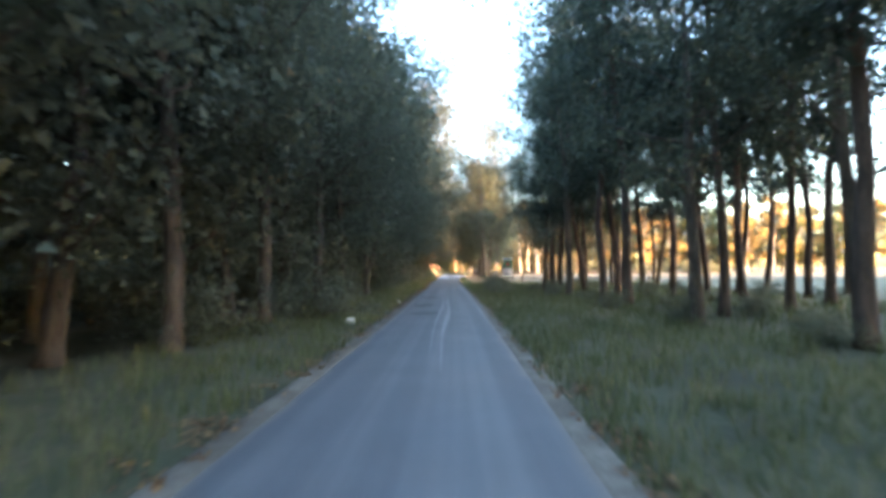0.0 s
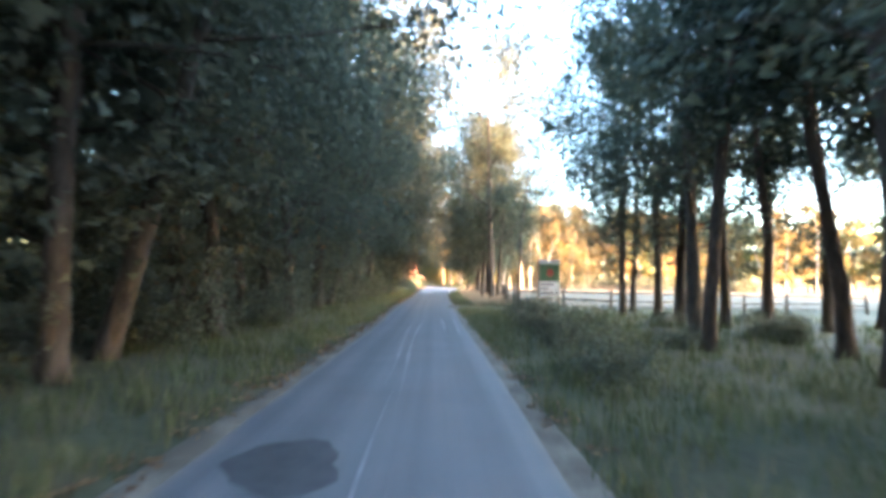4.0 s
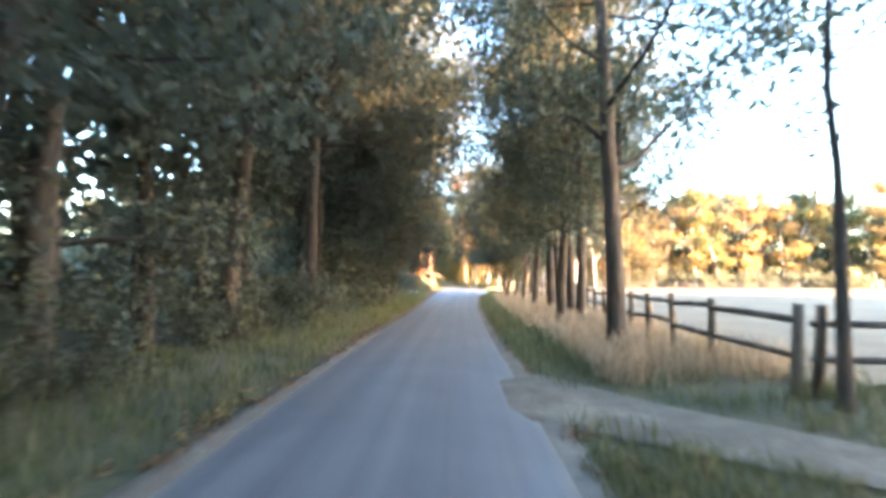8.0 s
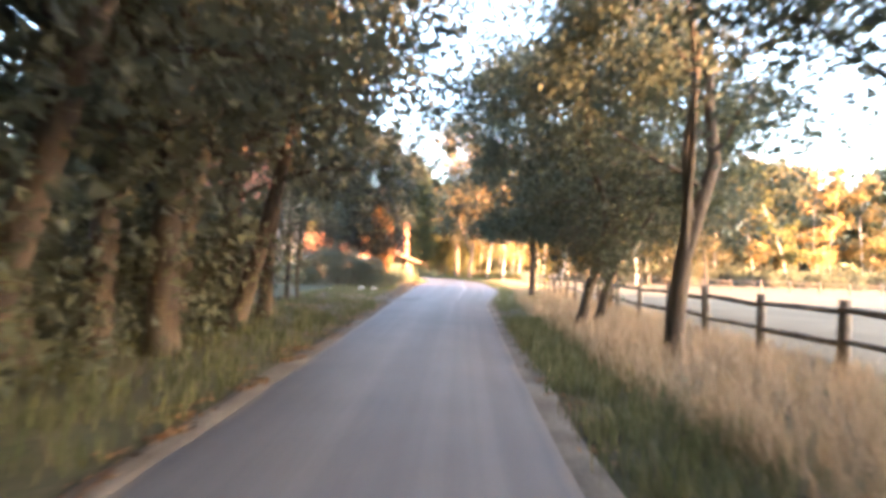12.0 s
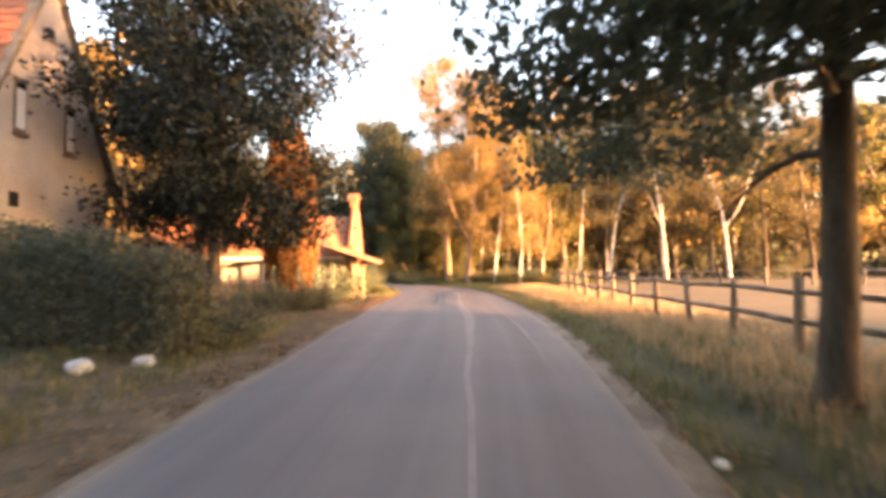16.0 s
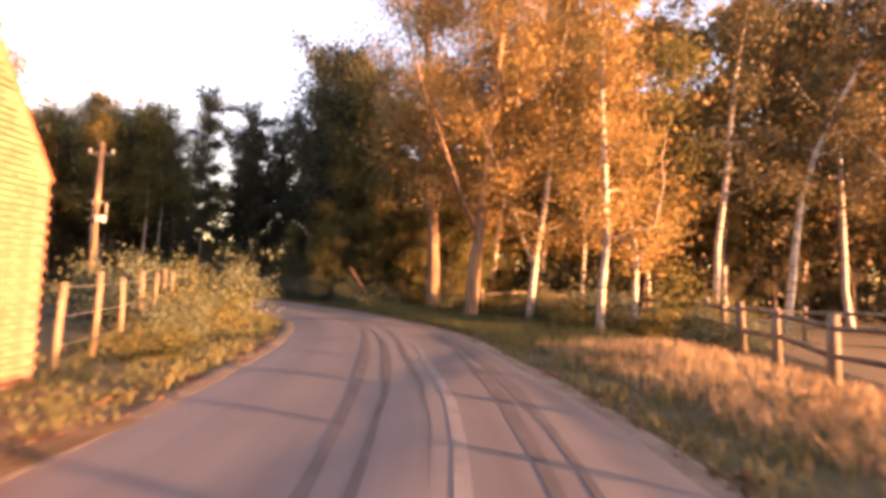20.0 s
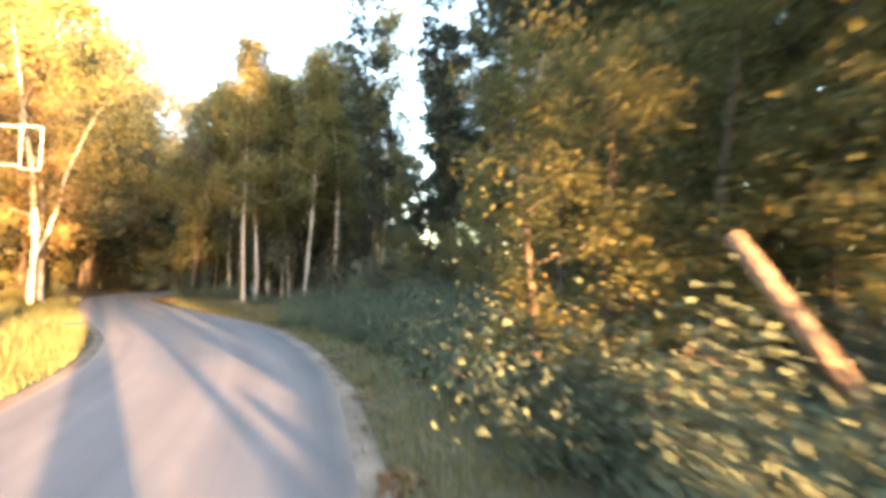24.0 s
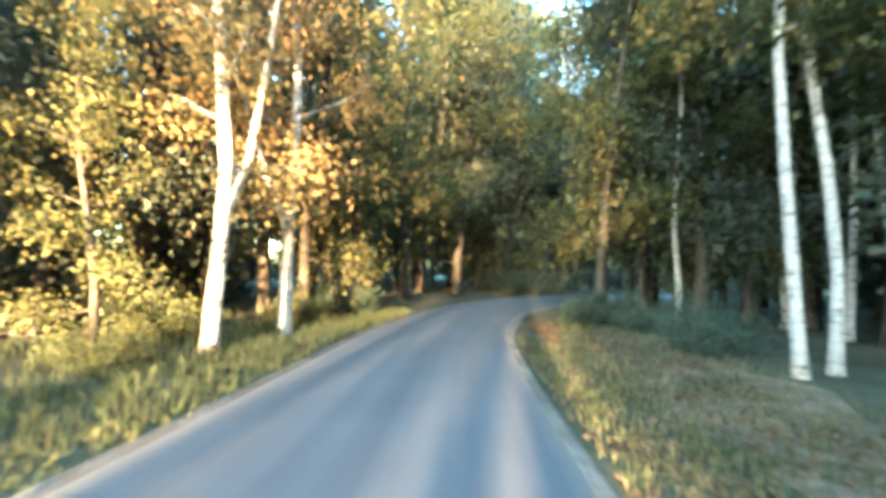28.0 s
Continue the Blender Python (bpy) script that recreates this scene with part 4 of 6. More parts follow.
# further unseen trees, set so their shade ends across the lane near the cottage
for i in range(40):
    u, w = 96 + (i % 10) * 3.4 + pr.uniform(-0.8, 0.8), 3.2 + (i // 10) * 4.2 + pr.uniform(-0.8, 0.8)
    plant("shadewood", pr.randrange(4), 0.9135 * u, 100.4 - 0.4067 * u - w, pr.uniform(0.86, 0.98), pr.uniform(0, 360))
# beyond the meadow
for i in range(46):
    x, y = 12 + i * 2.5 + pr.uniform(-1, 1), 131 + pr.uniform(0, 14) - max(0, i - 14) * 0.25
    plant("far", pr.randrange(4), x, y, pr.uniform(0.8, 1.2), pr.uniform(0, 360))
for i in range(60):
    x, y = 9 + (i % 30) * 3.6 + pr.uniform(-1, 1), 141 + (i // 30) * 7 + pr.uniform(-2, 2)
    plant("backwood", pr.randrange(4), x, y, pr.uniform(0.9, 1.25), pr.uniform(0, 360))
for i in range(34):
    plant("thicket", pr.randrange(4), 9 + i * 1.9 + pr.uniform(-0.6, 0.6), 130 + pr.uniform(-1, 5), pr.uniform(1.0, 1.6), pr.uniform(0, 360))

# round the houses
for x, y, s, k in ((-9.0, 106.5, 0.75, 0), (-8.4, 104.6, 0.7, 2), (-13.5, 107.5, 0.8, 3)):
    plant("forest", k, x, y, s, pr.uniform(0, 360), label="dark broad tree behind the garden hedge")
# the sun reaches this crown; its dark leaf colour replaces the shade
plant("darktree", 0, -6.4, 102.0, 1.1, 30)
for x, y, s in ((-22, 97, 1.0), (-26, 104, 1.1), (-30, 112, 1.1), (-21, 118, 1.0), (-26, 122, 1.1), (-19, 124, 0.6), (-32, 120, 1.1)):
    plant("far", pr.randrange(4), x, y, s, pr.uniform(0, 360), label="tall golden tree behind the houses")

# the birches at the bend
plant("poplar", 0, 1.95, 128.5, 1.0, 10)
plant("poplar", 1, 3.3, 124.6, 0.85, 150, label="old tree with rough orange-brown bark by the lane")
for x, y, s, k in ((5.0, 131.8, 1.1, 0), (5.3, 123.4, 0.85, 1), (6.8, 120.6, 0.8, 2), (7.6, 131.6, 1.1, 2)):
    plant("birch", k, x, y, s, pr.uniform(0, 360))
for x, y, s, k in ((6.4, 133.0, 1.1, 0), (11.8, 123.0, 0.9, 2), (13.8, 122.3, 0.95, 0), (17.4, 120.6, 1.0, 1), (21.4, 119.6, 1.0, 3), (9.2, 129.5, 0.9, 3), (16.5, 129.5, 1.0, 2), (12.8, 130.0, 1.0, 1), (20.5, 127.0, 1.0, 2)):
    plant("highbirch", k, x, y, s, pr.uniform(0, 360))
plant("weeper", 0, 9.0, 123.2, 0.9, 40)
for x, y, s, k in ((16.2, 131.0, 1.0, 0), (19.2, 130.0, 1.05, 1), (22.4, 129.0, 1.05, 2), (25.5, 128.4, 1.1, 3), (29.0, 126.6, 1.1, 1), (32.5, 125.8, 1.1, 0)):
    plant("olive", k % 2, x, y, s, pr.uniform(0, 360))
for i in range(11):
    plant("olive", i % 2, 12.5 + i * 2.0 + pr.uniform(-0.5, 0.5), 130.6 - i * 0.28 + pr.uniform(-0.6, 0.6), pr.uniform(0.28, 0.42), pr.uniform(0, 360), label="young olive-brown tree under the birches")
for x, y, s, k in ((-1.5, 137.5, 1.0, 0), (0.2, 132.2, 0.75, 1), (2.0, 134.5, 0.95, 2), (-4.5, 139.5, 1.0, 3), (5.5, 132.5, 0.95, 1), (8.8, 131.0, 0.95, 0), (-3.2, 135.4, 0.6, 2), (12.2, 129.5, 0.9, 3)):
    plant("mixed", k, x, y, s, pr.uniform(0, 360))
for x, y, s, k in ((-0.8, 142.5, 1.0, 0), (-2.5, 145.0, 1.1, 1), (-0.5, 147.5, 1.1, 2), (-10.0, 158.0, 1.2, 1)):
    plant("fir", k, x, y, s, pr.uniform(0, 360))
for i in range(46):
    a = i / 45
    x, y = 26 - 62 * a + pr.uniform(-2, 2), 137 + 14 * math.sin(a * 2.6) + pr.uniform(0, 12)
    if off_road(x, y) > 4 and not sky_gap(x, y):
        plant("forest" if x < -12 and y < 154 else "backwood", pr.randrange(4), x, y, pr.uniform(0.85, 1.25), pr.uniform(0, 360))
for x, y, s in ((6.3, 121.3, 0.85), (7.5, 122.0, 0.95), (8.3, 120.4, 0.8), (10.2, 120.2, 0.8), (9.2, 118.0, 0.8), (10.9, 121.8, 1.0), (11.3, 122.9, 1.0), (3.4, 127.0, 0.8), (4.8, 125.4, 0.8), (5.9, 123.7, 0.8), (7.2, 122.8, 0.8), (2.2, 130.2, 0.8), (6.4, 126.4, 0.9), (8.4, 124.6, 0.9), (1.0, 131.4, 0.9), (4.8, 132.2, 1.4), (7.2, 131.4, 1.4), (10.2, 131.0, 1.2)):
    plant("goldscrub", pr.randrange(4), x, y, s, pr.uniform(0, 360))
for x, y, s, k in ((5.6, 133.4, 0.7, 0), (8.4, 132.6, 0.75, 1), (3.0, 134.2, 0.9, 2), (11.0, 132.0, 0.8, 3), (0.2, 134.4, 0.8, 1), (-1.8, 135.8, 0.85, 3)):
    plant("mixed", k, x, y, s, pr.uniform(0, 360))
for i in range(17):
    x, y = 24 - i * 1.05 + pr.uniform(-0.5, 0.5), 133 + pr.uniform(-1.5, 3)
    plant("thicket", pr.randrange(4), x, y, pr.uniform(0.9, 1.4), pr.uniform(0, 360))

for x, y, s, k in ((-4.6, 136.9, 1.0, 0), (-6.8, 139.3, 1.05, 1), (-2.4, 139.5, 1.1, 2)):
    plant("pine", k, x, y, s, pr.uniform(0, 360), label="dark pine behind the brambles at the bend")
for x, y, s, k in ((-13.0, 146.5, 0.9, 0), (-15.5, 150.5, 1.0, 1), (-10.6, 144.6, 0.8, 2), (-17.0, 145.8, 0.95, 0), (-12.0, 149.5, 0.9, 1)):
    plant("thinpine", k, x, y, s, pr.uniform(0, 360))
for x, y, s, k in ((-8.3, 145.8, 1.0, 0), (-5.4, 147.6, 1.0, 1), (-3.0, 143.4, 0.9, 0)):
    plant("bigpine", k, x, y, s, pr.uniform(0, 360))
for x, y, s, k in ((-9.0, 140.5, 0.22, 1), (-11.5, 142.8, 0.24, 2), (-14.2, 144.8, 0.25, 0), (-12.2, 141.2, 0.2, 3), (-16.5, 146.0, 0.26, 1), (-7.5, 137.6, 0.3, 0)):
    plant("mixed", k, x, y, s, pr.uniform(0, 360))
for i in range(12):
    plant("thicket", pr.randrange(4), -7 - i * 1.3 + pr.uniform(-0.5, 0.5), 142.5 + i * 0.7 + pr.uniform(-1, 1), pr.uniform(0.9, 1.5), pr.uniform(0, 360))
for x, y, s, k in ((0.8, 131.4, 0.3, 2), (2.8, 130.2, 0.34, 1), (4.0, 128.9, 0.34, 3), (1.6, 130.0, 0.3, 0), (-4.3, 133.4, 0.32, 0), (-2.6, 132.5, 0.33, 1), (-0.9, 131.9, 0.36, 2), (0.7, 131.4, 0.34, 3), (2.6, 131.0, 0.36, 0), (-3.4, 134.6, 0.5, 3), (-1.4, 134.0, 0.52, 1), (1.2, 133.4, 0.55, 2), (4.0, 131.8, 0.5, 1), (6.0, 131.9, 0.42, 2), (8.6, 133.6, 0.4, 1), (10.6, 133.4, 0.4, 2), (12.6, 132.6, 0.4, 0), (9.6, 134.8, 0.5, 3), (14.4, 132.2, 0.45, 1)):
    plant("mixed", k, x, y, s, pr.uniform(0, 360), label="young yellow-green tree in low sun at the bend")
for i in range(16):
    plant("backwood", pr.randrange(4), -13 - i * 1.5 + pr.uniform(-0.6, 0.6), 166 + pr.uniform(-3, 5), pr.uniform(0.75, 0.95), pr.uniform(0, 360))
for i in range(14):
    plant("thicket", pr.randrange(4), -9 - i * 1.5 + pr.uniform(-0.6, 0.6), 156 + pr.uniform(-2, 3), pr.uniform(1.0, 1.6), pr.uniform(0, 360))
for x, y, s in ((-3.2, 131.6, 0.9), (-1.9, 131.5, 0.9), (-4.6, 132.8, 0.85), (-2.3, 130.3, 0.45), (-5.6, 134.0, 0.8), (-6.4, 134.9, 0.8)):
    plant("shrub", pr.randrange(4), x, y, s, pr.uniform(0, 360))
for x, y, s, k in ((-14.6, 151.0, 0.95, 0), (-16.6, 154.5, 1.0, 1), (-17.9, 151.6, 0.9, 2), (-15.4, 157.0, 1.0, 3), (-13.4, 147.4, 0.85, 1), (-19.6, 157.4, 1.0, 0)):
    plant("thinpine", k % 3, x, y, s, 40 + 75 * k)
for x, y, s, k, a in ((-4.0, 131.6, 0.25, 1, 60), (-3.5, 132.1, 0.27, 2, 200)):
    plant("mixed", k, x, y, s, a, label="young yellow-green tree in low sun at the bend")
# bramble bank on the outside of the bend
for i in range(26):
    a = i / 25
    j = int(np.argmin(abs(EDGE_R[:, 1] - (127.6 + 9.6 * a))))
    x, y = EDGE_R[j] + side[j] * (1.75 + 0.9 * math.sin(math.pi * a))
    for k in range(2):
        plant("shrub", pr.randrange(4), x + pr.uniform(-0.3, 0.3) + k * 0.8, y + pr.uniform(-0.2, 0.3) + k * 1.5, pr.uniform(0.5, 0.72) * (1 + 0.3 * k) * (0.5 if a < 0.3 else 0.8 if a < 0.45 else 1), pr.uniform(0, 360))
# birches of the forest road
for x, y, s, k in ((-24.45, 144.0, 0.95, 1), (-24.65, 144.9, 0.95, 2), (-22.2, 146.1, 0.95, 0), (-22.0, 148.3, 1.0, 3), (-25.9, 148.5, 0.9, 0), (-27.2, 149.0, 0.9, 1), (-29.0, 149.4, 0.95, 2), (-30.5, 147.5, 0.9, 3), (-18.2, 147.8, 1.05, 1)):
    plant("shadebirch", k, x, y, s, pr.uniform(0, 360))
plant("birch", 3, -27.9, 136.0, 0.92, 120, label="white forked birch lit by the low sun")
plant("birch", 1, -29.8, 137.05, 0.95, 30)
for x, y, s, k in ((-27.6, 134.5, 0.4, 0), (-36, 138.2, 0.7, 3), (-41, 139.5, 0.9, 0), (-16.5, 124.8, 0.8, 2), (-39, 128, 1.0, 3), (-45, 142, 0.95, 1), (-19.0, 129.0, 0.6, 0), (-34.6, 136.2, 1.15, 1)):
    plant("mixed", k, x, y, s, pr.uniform(0, 360))
for x, y, s, k in ((-24.0, 127.0, 0.9, 3), (-20.5, 126.5, 0.85, 1), (-21.3, 128.6, 0.9, 2), (-24.2, 129.6, 0.9, 0), (-28.0, 127.5, 0.95, 1), (-30.0, 132.6, 0.8, 2), (-32.5, 130.0, 1.0, 0), (-36.5, 133.0, 1.0, 3), (-31.8, 133.8, 1.0, 1), (-25.2, 129.2, 1.0, 2), (-33.4, 134.9, 0.9, 0)):
    plant("forest", k, x, y, s, pr.uniform(0, 360), label="dark green tree at the edge of the forest road")
for i in range(30):
    x, y = -24 - (i % 10) * 3.2 + pr.uniform(-1, 1), 152 + (i // 10) * 5 + pr.uniform(-1.5, 1.5)
    if off_road(x, y) > 2.5 and not sky_gap(x, y):
        plant("forest" if i < 6 else "backwood", pr.randrange(4), x, y, pr.uniform(0.85, 1.15), pr.uniform(0, 360))
for i in range(24):
    x, y = -40 - (i % 6) * 4 + pr.uniform(-1, 1), 120 + (i // 6) * 6.0 + pr.uniform(-1.5, 1.5)
    if off_road(x, y) > 2.5:
        plant("backwood", pr.randrange(4), x, y, pr.uniform(0.85, 1.15), pr.uniform(0, 360))
for i in range(40):
    x, y = -52 - (i % 8) * 3.5 + pr.uniform(-1, 1), 138 + (i // 8) * 5.5 + pr.uniform(-1.5, 1.5)
    plant("backwood", pr.randrange(4), x, y, pr.uniform(0.8, 1.15), pr.uniform(0, 360))
for i in range(24):
    x, y = -22 - (i % 12) * 2.6 + pr.uniform(-0.8, 0.8), 119 + (i // 12) * 5 + pr.uniform(-1.5, 1.5)
    plant("backwood", pr.randrange(4), x, y, pr.uniform(0.8, 1.1), pr.uniform(0, 360))
for i in range(22):
    plant("thicket", pr.randrange(4), -30 - i * 1.3 + pr.uniform(-0.5, 0.5), (132.5 + i * 0.1 if i < 11 else 149 + (i - 11) * 0.4) + pr.uniform(-1, 1), pr.uniform(0.8, 1.3), pr.uniform(0, 360))
for x, y in ((-38.2, 153), (-49, 150), (-51, 156), (-47.5, 147.5), (-46, 163), (-43, 166), (-49, 165), (-40, 158), (-52, 161)):
    plant("backwood", pr.randrange(4), x, y, pr.uniform(0.75, 1.0), pr.uniform(0, 360))
for x, y, s, k in ((-25.0, 151.2, 1.2, 1), (-27.6, 151.0, 1.2, 2), (-30.2, 149.6, 1.1, 3), (-33.8, 151.4, 1.2, 0)):
    plant("forest", k, x, y, s, pr.uniform(0, 360), label="dark tree behind the birches of the forest road")
for x, y, s, k in ((-33.0, 137.4, 0.9, 0), (-36.2, 138.8, 1.4, 1), (-40.3, 141.6, 1.5, 2), (-44.6, 145.2, 1.5, 3), (-31.6, 145.6, 0.95, 1), (-33.2, 148.4, 0.95, 0), (-34.6, 147.8, 1.0, 2), (-29.2, 150.6, 0.95, 3), (-37.6, 151.2, 1.05, 3), (-47.5, 150.5, 1.1, 0), (-49.8, 156.0, 1.1, 1)):
    plant("mixed", k, x, y, s, pr.uniform(0, 360))
for i in range(46):
    x, y = -78 + i * 2.3 + pr.uniform(-0.8, 0.8), 166 + pr.uniform(-2, 2)
    plant("thicket", pr.randrange(4), x, y, pr.uniform(1.2, 1.9), pr.uniform(0, 360))
for i in range(24):
    plant("thicket", pr.randrange(4), -74 + pr.uniform(-2, 2), 114 + i * 2.3, pr.uniform(1.2, 1.9), pr.uniform(0, 360))
for i in range(20):
    plant("thicket", pr.randrange(4), -20 - i * 2.6, 114 + pr.uniform(-2, 2), pr.uniform(1.2, 1.9), pr.uniform(0, 360))
for x, y, s in ((-26.9, 134.9, 0.5), (-31.5, 137.2, 0.7), (-33.5, 138.5, 0.8), (-29.0, 135.0, 0.8)):
    plant("goldscrub", pr.randrange(4), x, y, s, pr.uniform(0, 360))
for x, y, s in ((-19.5, 143.6, 0.6), (-26.5, 144.5, 0.6), (-28.2, 145.2, 0.7), (-31.2, 145.2, 0.7), (-17.2, 142.2, 0.8), (-22.3, 143.5, 0.45)):
    plant("shrub", pr.randrange(4), x, y, s, pr.uniform(0, 360))
for x, y, s, a in ((-48.6, 148.6, 1.6, 10), (-51.2, 151.6, 1.65, 80), (-45.6, 143.4, 1.5, 150), (-50.8, 155.0, 1.6, 220), (-54.0, 147.6, 1.7, 300)):
    plant("forest", int(a) % 4, x, y, s, a, label="tall dark tree where the forest road turns away")
for x, y, s, k, a in ((-45.2, 150.8, 1.7, 1, 30), (-47.6, 146.2, 1.75, 2, 120), (-43.6, 154.0, 1.6, 3, 210), (-52.0, 144.6, 1.8, 0, 300)):
    if off_road(x, y) > 2.5:
        plant("forest", k, x, y, s, a, label="tall dark tree where the forest road turns away")
# inside of the bend
for x, y, s in ((-4.0, 118.2, 0.9), (-4.6, 120.6, 1.25), (-6.0, 122.6, 1.35), (-7.7, 124.4, 1.2), (-3.4, 116.4, 0.7), (-3.0, 114.6, 0.5), (-6.6, 124.9, 0.55), (-8.3, 126.6, 0.6), (-10.2, 128.1, 0.6), (-5.6, 123.6, 0.5), (-5.6, 118.6, 1.0), (-9.3, 126.0, 1.1), (-11.6, 127.6, 1.0), (-7.0, 120.6, 1.3), (-9.0, 123.5, 1.3), (-3.9, 119.4, 0.6)):
    plant("goldscrub", pr.randrange(4), x, y, s, pr.uniform(0, 360))


# the deep woods, too many to count: one object for each wood


def tri_data(me):
    me.calc_loop_triangles()
    v = np.empty(len(me.vertices) * 3)
    me.vertices.foreach_get("co", v)
    t = np.empty(len(me.loop_triangles) * 3, dtype=np.int32)
    me.loop_triangles.foreach_get("vertices", t)
    return v.reshape(-1, 3), t.reshape(-1, 3)


PIECES = {}
WOODS = {"lane": "deep dark green forest behind the roadside trees", "bend": "dark wood behind the birches at the bend", "road_end": "shaded wood round the end of the forest road", "south": "unseen wood added south of the meadow to shade the lane"}
for where, items in STORE.items():
    vs, ts, ms, o = [], [], [], 0
    for kind, k, m in items:
        if (kind, k) not in PIECES:
            got = KIND[kind, k]
            PIECES[kind, k] = [(*tri_data(got[0]), 1), (*tri_data(got[-1]), 0)]
        R, L = np.array(m.to_3x3()), np.array(m.translation)
        for v, t, slot in PIECES[kind, k]:
            vs.append(v @ R.T + L)
            ts.append(t + o)
            ms.append(np.full(len(t), slot, dtype=np.int32))
            o += len(v)
    me = mesh_np("woodland", np.concatenate(vs), np.concatenate(ts), M_LEAF)
    me.materials.append(M_BARK)
    me.polygons.foreach_set("material_index", np.concatenate(ms))
    thing("woodland", Matrix(), WOODS[where], "woodland", kind="stuff", data=me)

# ---------------------------------------------------------------- thuja and hedge


def thuja(x, y, high, wide):
    rng = np.random.default_rng(int(high * 10))
    n = 32000
    u = rng.random(n) ** 0.8
    a = rng.uniform(0, 2 * math.pi, n)
    lob = 1 + 0.12 * np.sin(5 * a + 7 * u) + 0.10 * np.sin(9 * a - 23 * u)
    r = wide * np.minimum(1.0, 0.35 + 2.2 * u) * (1 - u ** 4.0) * lob * (1 - np.abs(rng.normal(0, 0.14, n)))
    c = np.stack([np.cos(a) * r, np.sin(a) * r, 0.15 + u * high], 1)
    ob = thing("thuja_tree", pose(x, y, ground_z(x, y)), "tall conical thuja with low-sun orange put into its leaf colour", "tree", "thujas")
    child("trunk", mesh_of("trunk", *tube([(0, 0, -0.1), (0.02, 0, high * 0.5), (0, 0.03, high * 0.95)], [0.15, 0.09, 0.02], 8), M_BARK, True), ob)
    child("foliage", leaves_mesh("foliage", c, 0.105, M_THUJA_SUNLIT, rng, 1.6, 0.1, -0.5, True), ob)
    return ob


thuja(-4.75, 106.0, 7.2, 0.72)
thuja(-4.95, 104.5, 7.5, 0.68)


def hedge(x, y, long, deep, high, turn, n=22000):
    rng = np.random.default_rng(11)
    u, v = rng.uniform(-0.5, 0.5, n), rng.uniform(-0.5, 0.5, n)
    w = rng.random(n) ** 0.7
    top = 0.82 + 0.18 * np.sin(u * 14 + 1) * np.sin(u * 5.3)
    edge = np.sqrt(np.clip(1 - (2 * np.abs(u)) ** 5, 0, 1))
    c = np.stack([u * long, v * deep * (1 - 0.35 * w), 0.05 + w * high * top * edge], 1) + rng.normal(0, 0.08, (n, 3))
    c[:, 2] = np.abs(c[:, 2])
    ob = thing("hedge", pose(x, y, ground_z(x, y), 0, 0, turn), "dark green overgrown garden hedge before the house", "hedge")
    st = []
    g = np.random.default_rng(3)
    for i in range(16):
        a = (i + 0.5) / 16 - 0.5
        st.append(tube(*limb((a * long, 0, -0.05), (g.normal(0, 0.2), g.normal(0, 0.2), 1), high * 0.8, 0.03, g, 4, 0.2), 5, False))
    child("stem_frame", mesh_of("stem_frame", *joined(st), M_BARK, True), ob)
    child("foliage", leaves_mesh("foliage", c, 0.115, M_LEAF, rng, 1.0, 0.4, 0.0, True), ob)
    return ob


hedge(-6.0, 95.8, 5.6, 1.6, 2.3, -14)
for x, y, s in ((-8.9, 97.4, 0.7), (-3.6, 96.6, 0.5), (-4.3, 103.6, 0.55), (-3.9, 105.0, 0.5), (-4.8, 102.2, 0.5), (-3.55, 104.2, 0.42)):
    plant("scrub", 1, x, y, s, 50, label="leafy bush at the end of the hedge")

# ---------------------------------------------------------------- houses


def slab(a, b, c, d, thick, mat, name="panel"):
    """A plate with the outer corners a b c d, thick on its inner side."""
    p = [Vector(q) for q in (a, b, c, d)]
    n = (p[1] - p[0]).cross(p[3] - p[0]).normalized()
    v = [tuple(q) for q in p] + [tuple(q - n * thick) for q in p]
    return mesh_of(name, v, [(0, 1, 2, 3), (7, 6, 5, 4), (0, 4, 5, 1), (1, 5, 6, 2), (2, 6, 7, 3), (3, 7, 4, 0)], mat)


def tiles(origin, along, up, length, slope, tw, th, mat, seed):
    """Overlapping roof tiles over a slope, each with its own edges."""
    r = random.Random(seed)
    along, up = Vector(along).normalized(), Vector(up).normalized()
    n = along.cross(up).normalized()
    if n.z < 0:
        n = -n
    parts = []
    rows, colsn = int(slope / th), int(length / tw)
    for i in range(rows):
        for j in range(colsn):
            o = Vector(origin) + along * (j * tw + (tw / 2 if i % 2 else 0)) + up * (i * th)
            if j == colsn - 1 and i % 2:
                continue
            l0, l1 = r.uniform(0.035, 0.05), r.uniform(0.006, 0.014)
            w = tw * 0.96
            a, b = o + n * l0, o + along * w + n * (l0 + r.uniform(-0.004, 0.004))
            c, d = o + along * w + up * th * 1.12 + n * l1, o + up * th * 1.12 + n * l1
            q = [a, b, c, d] + [p - n * 0.02 for p in (a, b, c, d)]
            parts.append(([tuple(p) for p in q], [(0, 1, 2, 3), (0, 4, 5, 1), (1, 5, 6, 2), (3, 7, 4, 0)]))
    return mesh_of("roof_tiles", *joined(parts), mat)


